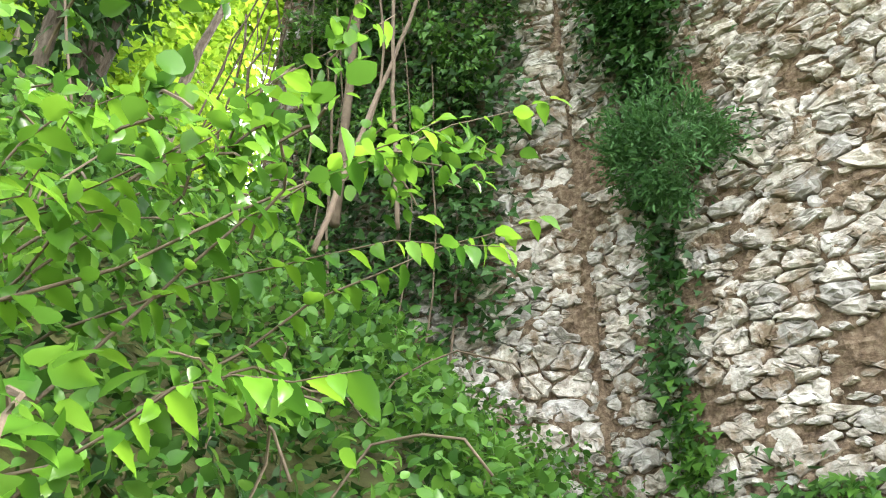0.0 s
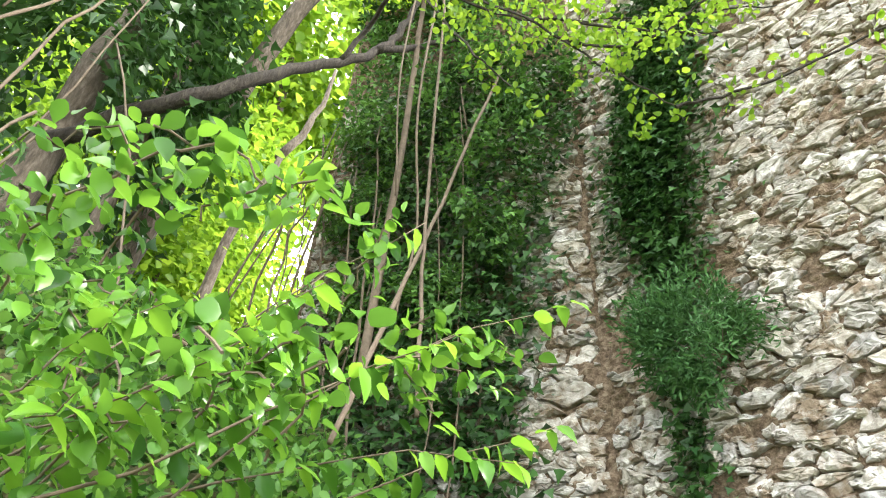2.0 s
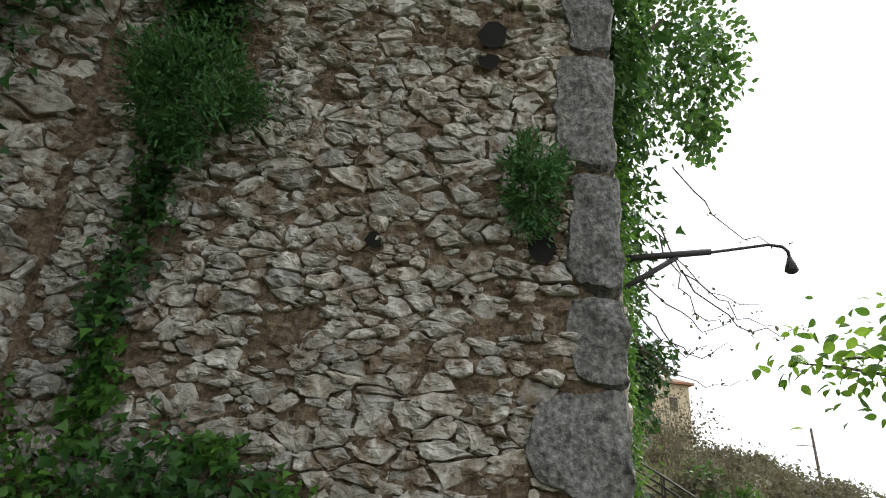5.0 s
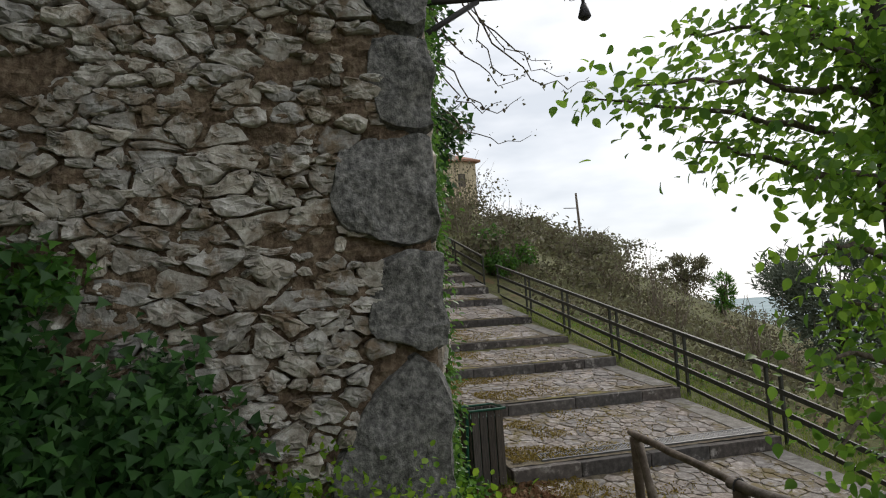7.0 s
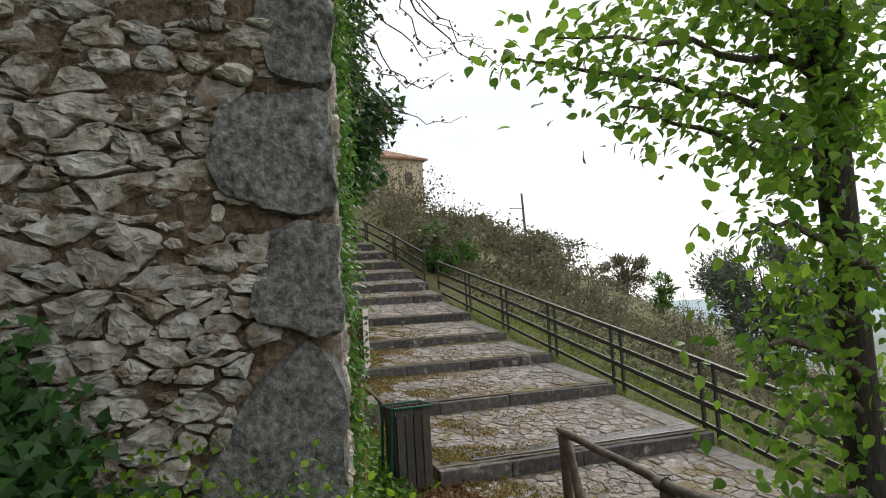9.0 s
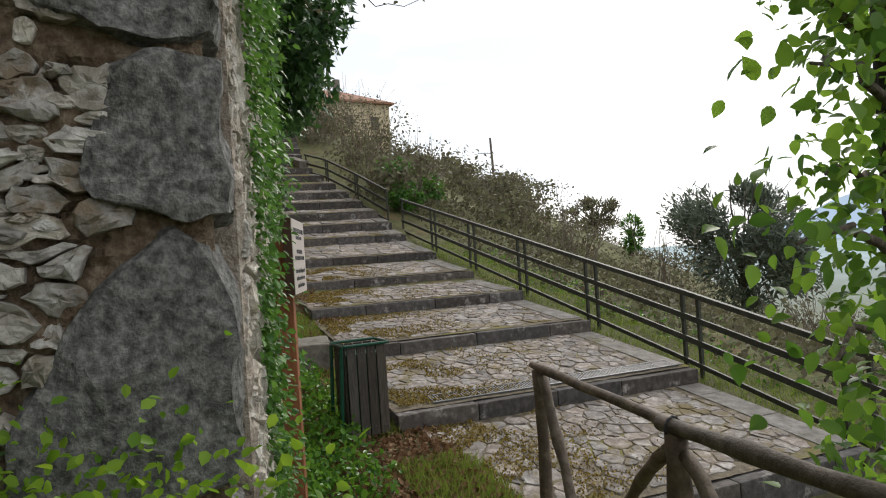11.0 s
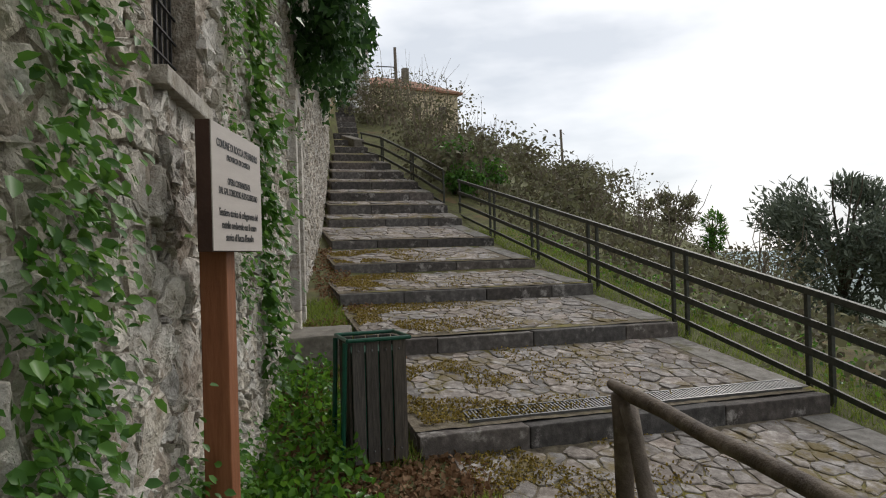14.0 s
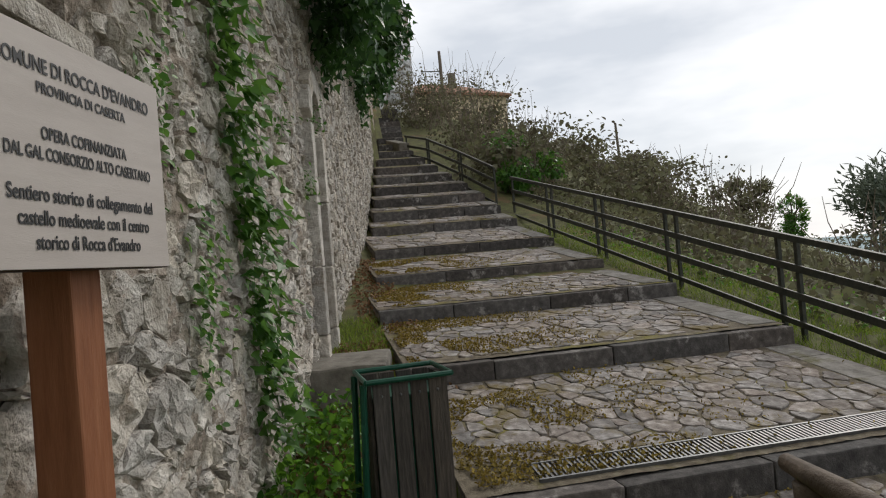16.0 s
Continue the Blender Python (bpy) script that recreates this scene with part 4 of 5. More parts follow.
house_part("wall", box((9, 13, 11), (5.0, 7.0, -5.6), 0.02), M_PLASTER)
bm = bmesh.new()
rv = [bm.verts.new(p) for p in ((0, 0, 0), (10, 0, 0), (10, 14, 0), (0, 14, 0), (5, 5, 2.2), (5, 9, 2.2), (0, 0, -0.25), (10, 0, -0.25), (10, 14, -0.25), (0, 14, -0.25))]
for f in ((0, 1, 4), (1, 2, 5, 4), (2, 3, 5), (3, 0, 4, 5), (0, 6, 7, 1), (1, 7, 8, 2), (2, 8, 9, 3), (3, 9, 6, 0), (6, 9, 8, 7)):
    bm.faces.new([rv[k] for k in f])
roof = house_part("roof", bm, M_ROOF)
house_part("chimney", box((0.7, 0.7, 2.2), (3, 6.2, 1.9), 0.03), M_CONCRETE)
for wy, wz in ((2.6, -2.6), (6.0, -2.6), (9.5, -2.6)):
    house_part("window", box((0.12, 1.0, 1.6), (0.49, wy, wz), 0.01), M_WOOD_DARK)


def pole(x, y, top, height, lean, label):
    p = empty("utility_pole", (x, y, top - height), label, "utility pole", "poles on the hill")
    for q in (mesh_ob("shaft", *tube([(0, 0, -2), (lean, lean * 0.5, height)], [0.17, 0.11], 8), M_BARK, p, smooth=True),
              mesh_ob("crossarm", *tube([(lean * .9, 1.6, height - 1.5), (lean * .9, 0.0, height - 1.5)], [0.04, 0.04], 6), M_LAMP, p)):
        pass
    return p


pole(60, -30.7, 12.6, 6.5, 0.3, "leaning wooden utility pole with a crossarm")
pole(41, -32, 2.4, 3.2, 0.1, "short grey utility pole on the slope")
pole(52, -13.0, 16.9, 7, 0.2, "tall grey utility pole behind the scrub")


def scrub(x, y, r, h, n, material, label, twigs=18, leaf=0.16, name="scrub_bush"):
    """A half-bare bush: a sheaf of twigs with sparse small leaves."""
    z = land(x, y)
    b = empty(name, (x, y, z - 0.1), label, "bush", "bushes on the hillside")
    vf = []
    for k in range(twigs):
        a, s = rng.uniform(0, 2 * math.pi), rng.uniform(0.2, 1.0)
        tip = Vector((r * s * math.cos(a), r * s * math.sin(a), h * rng.uniform(0.6, 1.45)))
        vf.append(tube(bend((0.2 * r * math.cos(a), 0.2 * r * math.sin(a), -0.2), tip, (0, 0, 0.1 * h), 4, 0.06 * r), [0.016, 0.013, 0.010, 0.007, 0.004], 4))
    tagged(mesh_ob("twig_sheaf", *merge(vf), M_TWIG, b), kind="stuff")
    at, out = lumps(n, (0, 0, h * 0.55), (r, r, h * 0.55), 12, 0.5, 0.45)
    leaves("leafage", at, out, rng.uniform(0.6, 1.3, n) * leaf, "oval", material, b)
    return b


for k in range(46):  # along the skyline, from the fence up to the house
    t = k / 45
    x = 21 + 42 * t + rng.normal(0, 1.5)
    y = -9.5 - 0.42 * (x - 19) + rng.normal(0, 2.2)
    scrub(x, y, rng.uniform(1.2, 2.2), rng.uniform(0.9, 1.5) * (1 - 0.25 * t), 700, M_SCRUB, "half-bare brown scrub bush on the hillside", 16, 0.14 + 0.1 * t)
for x, y, r, h in ((20.5, -8.0, 1.0, 1.3), (22.5, -7.4, 1.3, 1.7), (25, -7.6, 1.8, 2.0), (27.5, -8.5, 2.0, 2.1), (24, -9.6, 1.4, 1.5), (19.6, -7.3, 0.6, 1.0), (30, -7.4, 2.2, 2.2), (28.4, -6.8, 1.5, 1.8), (33, -8.2, 2.2, 1.9)):
    scrub(x, y, r, h, 900, M_SCRUB if x > 21 else M_IVY_LIGHT, "tangled half-bare bush beside the upper flight", 26, 0.11)
for x, y, r, h in ((9, -10.5, 0.9, 1.0), (12, -10, 1.0, 1.2), (15, -10, 1.2, 1.3), (7, -11, 0.9, 0.9), (16, -14, 1.5, 1.5), (12, -15, 1.4, 1.6), (19, -12, 1.2, 1.6), (5.5, -10, 0.8, 0.8)):
    scrub(x, y, r, h, 500, M_SCRUB, "low brown scrub bush below the fence", 22, 0.08)


def small_tree(x, y, z_top, r, n, material, label, leaf, name, limbs=9):
    z = land(x, y)
    h = z_top - z
    t = empty(name, (x, y, z - 0.1), label, "tree")
    vf = [tube(bend((0, 0, -0.3), (0.1, 0.05, h * 0.45), (0.1, 0, 0), 5, 0.03), [0.16, 0.15, 0.14, 0.13, 0.12, 0.10], 8)]
    for k in range(limbs):
        a = 2 * math.pi * k / limbs + rng.uniform(-0.3, 0.3)
        tip = (r * 0.75 * math.cos(a), r * 0.75 * math.sin(a), h * rng.uniform(0.7, 1.0))
        vf.append(tube(bend((0.1, 0.05, h * rng.uniform(0.2, 0.45)), tip, (0, 0, 0.08 * h), 5, 0.05), [0.07, 0.06, 0.045, 0.03, 0.02, 0.008], 5))
    mesh_ob("trunk", *merge(vf), M_BARK, t, smooth=True)
    at, out = lumps(n, (0, 0, h * 0.6), (r, r, h * 0.42), 26, 0.6, 0.34)
    leaves("crown", at, out, rng.uniform(0.6, 1.4, n) * leaf, "narrow", material, t, -0.4)
    return t


small_tree(20, -20.6, 3.7, 2.6, 11000, M_OLIVE, "grey-green olive tree on the slope", 0.26, "olive_tree", 16)
small_tree(32, -22.5, land(32, -22.5) + 2.0, 1.5, 2500, M_SCRUB, "small half-bare tree on the slope", 0.22, "small_tree")
small_tree(27, -21.0, land(27, -21.0) + 2.0, 0.5, 900, M_IVY_LIGHT, "slim young conifer-like tree", 0.2, "young_tree", 5)
for k in range(14):
    x = 30 + 8 * k
    small_tree(x, -42 - 5.5 * k + rng.normal(0, 4), land(x, -42 - 5.5 * k) + rng.uniform(3, 5), 2.2, 700, M_OLIVE, "distant dark tree on the lower slope", 0.5, "hillside_tree", 5)

# ---- plants: bank, ivy, shrub, tree ----
def ivy_patch(name, m, spots, n, material, label, size=0.06, lift=0.10, parent=None, kind="ivy"):
    """Ivy over a wall face: leaves round the given (u, v, ru, rv) spots."""
    s = np.array(spots, float)
    area = s[:, 2] * s[:, 3]
    pick = rng.choice(len(s), n, p=area / area.sum())
    d = rng.normal(0, 0.5, (n, 2))
    uv = s[pick, :2] + d * s[pick, 2:]
    wgt = np.abs(rng.normal(0, lift, n)) + 0.03
    mm = np.array(m)
    at = uv[:, 0:1] * mm[:3, 0] + uv[:, 1:2] * mm[:3, 1] + wgt[:, None] * mm[:3, 2] + mm[:3, 3]
    out = np.tile(mm[:3, 2], (n, 1))
    ob = leaves(name, at, out, rng.uniform(0.6, 1.3, n) * size, kind, material, parent, 0.9, 0.7)
    if parent is None:
        tagged(ob, label, "ivy", kind="stuff")
    return ob


# dark ivy over the recessed wall and the seam with the tower
ivy_patch("ivy_curtain", FACE_B, [(1.2 + 0.4 * k, 4.2 + 0.8 * j, 0.4, 0.7) for k in range(4) for j in range(6)] + [(2.85, 6.2 + 0.7 * j, 0.3, 0.6) for j in range(4)] + [(3.2, 7.2 + 0.7 * j, 0.25, 0.6) for j in range(3)] + [(2.55, 3.9 + 0.6 * j, 0.35, 0.5) for j in range(4)] + [(2.95, 5.3, 0.25, 0.5)], 9000, M_IVY, "dark glossy ivy covering the recessed wall", 0.085, 0.16)
ivy_patch("ivy_curtain", FACE_B, [(0.4, 3.0, 0.6, 0.8), (1.1, 3.2, 0.5, 0.6), (1.6, 3.7, 0.4, 0.5)], 2200, M_IVY, "dark ivy at the foot of the recessed wall", 0.08, 0.12)
ivy_patch("ivy_strand", FACE1, [(0.75, 6.6, 0.45, 0.9), (0.6, 5.9, 0.42, 0.6), (0.65, 5.0, 0.25, 0.6), (0.6, 3.9, 0.16, 0.6), (0.5, 3.1, 0.12, 0.5), (0.9, 7.4, 0.4, 0.7), (0.9, 7.0, 0.4, 0.5), (1.1, 8.2, 0.5, 0.7), (0.7, 6.4, 0.35, 0.5), (0.75, 5.4, 0.25, 0.5)], 9500, M_IVY, "ivy strand hanging down the tower wall", 0.07, 0.09)
ivy_patch("ivy_strand", FACE1, [(0.55, 2.6, 0.14, 0.4), (1.25, 2.35, 0.25, 0.12), (1.6, 2.1, 0.2, 0.16)], 500, M_IVY_LIGHT, "young ivy creeping at the wall foot", 0.07, 0.06)
ivy_patch("ivy_strand", FACE1, [(1.0, 2.0, 0.5, 0.4), (1.35, 1.65, 0.4, 0.4), (1.6, 1.25, 0.4, 0.35), (1.95, 0.85, 0.35, 0.35), (1.2, 1.2, 0.6, 0.5)], 4200, M_IVY, "dark ivy heaped against the wall foot", 0.075, 0.2)

ivy_patch("ivy_heap", FACE1, [(1.3, 1.7, 0.35, 0.4), (1.65, 1.35, 0.32, 0.35), (1.95, 1.0, 0.3, 0.3), (2.2, 0.72, 0.28, 0.2), (2.5, 0.55, 0.25, 0.12), (1.5, 0.95, 0.5, 0.4), (2.1, 1.5, 0.22, 0.25), (2.28, 1.22, 0.25, 0.25), (2.5, 0.95, 0.25, 0.16)], 7600, M_IVY, "dark ivy bush heaped at the foot of the tower", 0.065, 0.22)


def wall_bush(u, v, r, n, label):
    at, out = lumps(n, (0, 0, 0), (r * 0.75, r, r * 1.2), 24, 0.55, 0.42)
    c = FACE1 @ Vector((u, v, r * 0.55))
    b = empty("wall_bush", c, label, "bush")
    leaves("leafage", at, out, rng.uniform(0.6, 1.3, n) * 0.055, "narrow", M_BUSH, b, -0.1, 0.8)
    vf = []
    for k in range(14):
        d = rng.normal(0, 1, 3)
        d /= np.linalg.norm(d)
        vf.append(tube([(r * 0.65, 0, -0.1), (d[0] * r * 0.4 + 0.05, d[1] * r * 0.5, d[2] * r * 0.6)], [0.008, 0.003], 4))
    tagged(mesh_ob("stem_sheaf", *merge(vf), M_TWIG, b), kind="stuff")


wall_bush(0.84, 4.45, 0.43, 8000, "dense green bush growing out of the tower wall")
wall_bush(2.95, 4.02, 0.25, 2400, "small leafy bush growing from the wall beside the corner")
wall_bush(1.9, 8.0, 0.3, 900, "small tuft growing high on the tower wall")

ivy_patch("ivy_curtain", FACE_B, [(1.7, 3.1, 0.4, 0.5), (2.1, 2.6, 0.4, 0.5), (2.6, 2.2, 0.45, 0.4)], 2600, M_IVY_MID, "fresh ivy creeping up the foot of the recessed wall", 0.06, 0.14)

# bank cover
n = 24000
bx, by = rng.uniform(-3.2, 3.2, n), rng.uniform(0.45, 5.0, n)
keep = np.hypot(bx + 0.6, by - 0.2) > 0.95
bx, by = bx[keep], by[keep]
bz = np.array([land(a, b) for a, b in zip(bx, by)]) + np.abs(rng.normal(0, 0.16, len(bx)))
tagged(leaves("bank_ivy", np.c_[bx, by, bz], np.tile((0.1, -0.6, 0.6), (len(bx), 1)), rng.uniform(0.04, 0.075, len(bx)), "ivy", M_IVY, None, 0.5, 0.6), "dark ivy blanket covering the bank", "ivy", kind="stuff")
n = 24000
bx, by = rng.uniform(-3.0, 3.2, n), rng.uniform(0.8, 3.4, n)
keep = (np.hypot(bx + 0.6, by - 0.2) > 1.2) & (np.array([noise.noise((a * 1.1, b * 1.1, 4.0)) for a, b in zip(bx, by)]) > -0.25)
bx, by = bx[keep], by[keep]
bz = np.array([land(a, b) for a, b in zip(bx, by)]) + rng.uniform(0.10, 0.60, len(bx))
tagged(leaves("bank_herbs", np.c_[bx, by, bz], np.tile((0.0, -0.5, 0.7), (len(bx), 1)), rng.uniform(0.03, 0.07, len(bx)), "ovate", M_IVY_LIGHT, None, 0.2, 0.7), "light green herbs and brambles over the bank", "undergrowth", kind="stuff")


def serrated_leaf():
    """A broad, toothed, folded leaf with a drooping tip, unit length."""
    v, f = [], []
    n = 9
    for i in range(n + 1):
        t = i / n
        w = 0.30 * math.sin(math.pi * t ** 0.85) * (1 - 0.2 * t) * (1.0 if i % 2 else 0.90) if 0 < i < n else 0.0
        y, z = t, -0.34 * t * t
        v += [(-w, y - 0.05 * (i % 2), z + 0.3 * w), (-w * 0.5, y, z + 0.10 * w), (0, y, z), (w * 0.5, y, z + 0.10 * w), (w, y - 0.05 * (i % 2), z + 0.3 * w)]
    for i in range(n):
        for k in range(4):
            a = i * 5 + k
            f.append((a, a + 1, a + 6, a + 5))
    me = bpy.data.meshes.new("leaf")
    me.from_pydata(v, [], f)
    me.materials.append(M_SPRING)
    me.shade_smooth()
    return me


LEAF = serrated_leaf()


def leafy_branch(parent, a, b, sag, r, count, size, inv, twig=True):
    """A twig with alternate large leaves hanging from it."""
    pts = bend(a, b, sag, 9, 0.012)
    rad = [r * (1 - 0.8 * i / 9) for i in range(10)]
    ob = mesh_ob("branch", *tube(pts, rad, 6), M_VINE, parent, smooth=True)
    ob.matrix_parent_inverse = inv
    for k in range(count):
        t = 0.12 + 0.88 * (k + rng.random() * 0.6) / count
        i = min(8, int(t * 9))
        p = pts[i].lerp(pts[i + 1], t * 9 - i)
        d = (pts[i + 1] - pts[i]).normalized()
        side = d.cross(Vector((0, 0, 1)))
        side = side.normalized() if side.length > 0.05 else Vector((1, 0, 0))
        tip = (d * 0.55 + side * (0.8 if k % 2 else -0.8) * rng.uniform(0.5, 1.1) + Vector((0, 0, rng.uniform(-1.15, -0.05)))).normalized()
        nor = (Vector((0, 0, 1)) + Vector(rng.normal(0, 0.35, 3))).normalized()
        sx = tip.cross(nor).normalized()
        m = Matrix((sx, tip, sx.cross(tip))).transposed().to_4x4()
        s = size * rng.uniform(0.65, 1.2)
        lf = new("leaf", LEAF)
        lf.parent = parent
        lf.matrix_parent_inverse = inv
        lf.matrix_basis = Matrix.Translation(p) @ m @ Matrix.Diagonal((s, s, s, 1))


shrub = empty("leafy_shrub", (-0.5, 1.9, 1.9), "bright green broad-leaved shrub with toothed leaves", "shrub")
inv_s = Matrix.Translation(-shrub.location)
S0 = Vector((-0.5, 1.9, 2.0))
for b, sag, count in (((0.90, 1.1, 3.36), (0, 0, 0.05), 24), ((0.80, 1.1, 2.88), (0, 0, 0.12), 24), ((0.33, 1.25, 3.40), (0, 0, 0.1), 18), ((0.55, 1.05, 2.66), (0, 0, 0.14), 20), ((0.05, 1.3, 3.05), (0, 0, 0.08), 18),
                      ((0.06, 1.0, 2.24), (0, 0, 0.12), 18), ((-0.25, 1.4, 2.85), (0, 0, 0.1), 16), ((-0.15, 1.2, 2.7), (0, 0, 0.1), 16), ((-0.4, 1.2, 2.5), (0, 0, 0.08), 16),
                      ((0.35, 1.1, 2.95), (0, 0, 0.14), 20), ((0.0, 1.2, 2.95), (0, 0, 0.12), 18), ((-0.3, 1.5, 2.9), (0, 0, 0.1), 16)):
    leafy_branch(shrub, S0 + Vector(rng.normal(0, 0.12, 3)), b, sag, 0.0055, int(count * 1.5), 0.080, inv_s)


SPRAYS = []
for k in range(46):  # side twigs with smaller leaves fill the shrub
    c = Vector((rng.uniform(-0.7, 0.55), rng.uniform(1.15, 1.9), rng.uniform(2.1, 3.1)))
    if c.x > 0.25 and c.z < 2.65:
        continue
    d = Vector((rng.uniform(-0.1, 0.35), rng.uniform(-0.3, 0.05), rng.uniform(-0.12, 0.16)))
    pts = bend(c, c + d, (0, 0, 0.04), 7, 0.01)
    SPRAYS += [np.array(p) + rng.normal(0, 0.03, 3) - np.array(shrub.location) for p in pts[1:] for _ in range(4)]
    mesh_ob("branch", *tube(pts, [0.003] * 8, 5), M_VINE, shrub).matrix_parent_inverse = inv_s
SPRAYS = np.array(SPRAYS)
tagged(leaves("leafage", SPRAYS, np.tile((0.3, -0.4, 0.1), (len(SPRAYS), 1)), rng.uniform(0.035, 0.07, len(SPRAYS)), "ovate", M_SPRING_MANY, shrub, 0.6, 0.6), kind="stuff")


def crown(name, centre, radius, n, material, leaf, kind, label, clumps=22, trunk=None, tight=0.36, cat="tree"):
    t = empty(name, centre, label, cat)
    at, out = lumps(n, (0, 0, 0), radius, clumps, 0.6, tight)
    leaves("crown", at, out, rng.uniform(0.6, 1.3, n) * leaf, kind, material, t)
    if trunk:
        vf = []
        for a, b, r, sag in trunk:
            pts = bend(Vector(a) - Vector(centre), Vector(b) - Vector(centre), sag, 8, 0.03)
            vf.append(tube(pts, [r * (1 - 0.6 * i / 8) for i in range(9)], 8))
        mesh_ob("trunk", *merge(vf), M_BARK, t, smooth=True)
    return t


# woods above the bank: sunlit yellow-green behind, dark ivy-clad trunks in front
crown("spring_tree", (1.6, 11.5, 11.5), (3.5, 2.5, 5.0), 20000, M_SPRING_FAR, 0.22, "oval", "sunlit yellow-green tree behind the ruined wall", 40, [((1.4, 11, 3), (1.6, 11.5, 13), 0.25, (0.3, 0, 0)), ((1.4, 11, 5), (3.4, 10.5, 13), 0.12, (0.3, 0, 0))], 0.5)
crown("spring_tree", (-2.2, 10.5, 11.5), (3.0, 2.4, 4.5), 12000, M_SPRING_FAR, 0.22, "oval", "yellow-green tree in the woods above the bank", 36, [((-2.4, 10, 3), (-2.0, 10.5, 13), 0.25, (0.3, 0, 0))], 0.5)
crown("spring_tree", (0.0, 8.5, 7.5), (2.6, 1.8, 2.6), 11000, M_SPRING_FAR, 0.13, "oval", "young yellow-green trees on the upper bank", 30, [((-0.3, 8.2, 3), (0.3, 8.2, 8.5), 0.10, (0.2, 0, 0)), ((0.6, 8.0, 3), (1.2, 8.4, 9.5), 0.08, (0.2, 0, 0)), ((1.5, 6.6, 4.0), (2.1, 6.5, 9.2), 0.10, (-0.1, 0, 0)), ((2.05, 6.5, 9.0), (2.55, 6.5, 11.6), 0.07, (0.1, 0, 0))], 0.5)
crown("spring_tree", (1.3, 7.6, 6.0), (1.3, 1.0, 2.4), 5000, M_SPRING_FAR, 0.12, "oval", "slender young tree with yellow-green leaves behind the ruin", 26, [((1.2, 7.5, 3.4), (1.4, 7.6, 8.4), 0.06, (0.1, 0, 0))], 0.5)
crown("spring_tree", (2.3, 8.6, 8.0), (1.2, 0.9, 3.0), 6000, M_SPRING_FAR, 0.13, "oval", "young yellow-green tree beside the broken wall end", 28, [((2.2, 8.5, 4.0), (2.4, 8.6, 10.6), 0.07, (0.1, 0, 0))], 0.5)
crown("spring_tree", (3.0, 10.5, 18.0), (6.5, 2.5, 4.5), 16000, M_SPRING_FAR, 0.27, "oval", "tall sunlit tree crown above the woods", 46, [((3.2, 10.8, 5), (3.0, 10.6, 19), 0.28, (0.4, 0, 0)), ((3.1, 10.7, 11), (-0.5, 10.2, 18), 0.12, (0, 0, 0.5))], 0.5)
# Crown added mostly above view, to keep sky light off the recess.
crown("overhanging_tree", (1.5, 2.9, 11.4), (2.6, 1.9, 1.2), 11000, M_SPRING_FAR, 0.14, "oval", "broad spring-green canopy added above view to shade the recess", 40, [((0.2, 4.6, 2.8), (1.4, 3.2, 11.2), 0.14, (-0.3, 0.2, 0)), ((1.0, 3.5, 9.6), (2.8, 2.4, 11.6), 0.06, (0, 0, 0.2))], 0.42)
crown("ivy_tree", (-0.55, 4.3, 6.3), (0.95, 1.0, 2.8), 11000, M_IVY, 0.09, "ivy", "old tree smothered in dark ivy above the bank", 30, [((-0.7, 4.4, 2.5), (-0.5, 4.2, 7.5), 0.2, (0.1, 0, 0)), ((-0.3, 4.2, 2.5), (0.0, 4.0, 7.0), 0.08, (0.1, 0, 0))], 0.42)
for u, v, r in ((1.3, 6.6, 0.55), (1.2, 7.6, 0.55), (1.7, 7.4, 0.75), (2.5, 6.6, 0.6), (1.4, 8.6, 0.7), (2.4, 8.2, 0.8), (2.0, 5.3, 0.5), (1.6, 9.8, 0.9), (2.7, 7.6, 0.6), (2.8, 9.3, 0.8), (3.1, 8.0, 0.5), (2.6, 6.0, 0.45), (1.35, 5.2, 0.4)):
    crown("ivy_mound", FACE_B @ Vector((u, v, 0.12)), (r, r * 0.75, r), int(2300 * r), M_IVY_MID, 0.06, "ivy", "bulging ivy mound on the recessed wall", 12, None, 0.5, "ivy")
crown("ivy_mound", (2.7, 4.2, 9.6), (1.1, 0.9, 1.2), 3500, M_IVY, 0.09, "ivy", "ivy mound crowning the ruined wall", 20, None, 0.42, "ivy")
def polyline(points, n=4):
    """A smooth run of points through the given ones."""
    p = [Vector(q) for q in points]
    p = [p[0] * 2 - p[1]] + p + [p[-1] * 2 - p[-2]]
    out = []
    for i in range(1, len(p) - 2):
        for k in range(n):
            t = k / n
            out.append(0.5 * (2 * p[i] + (p[i + 1] - p[i - 1]) * t + (2 * p[i - 1] - 5 * p[i] + 4 * p[i + 1] - p[i + 2]) * t * t + (3 * p[i] - p[i - 1] - 3 * p[i + 1] + p[i + 2]) * t ** 3))
    return out + [p[-2]]


def taper(points, r0, r1, sides=7, n=4):
    pts = polyline(points, n)
    pts = [pts[0]] + [q + Vector(rng.normal(0, 0.25 * r0, 3)) for q in pts[1:-1]] + [pts[-1]]
    return tube(pts, [r0 + (r1 - r0) * i / (len(pts) - 1) for i in range(len(pts))], sides)


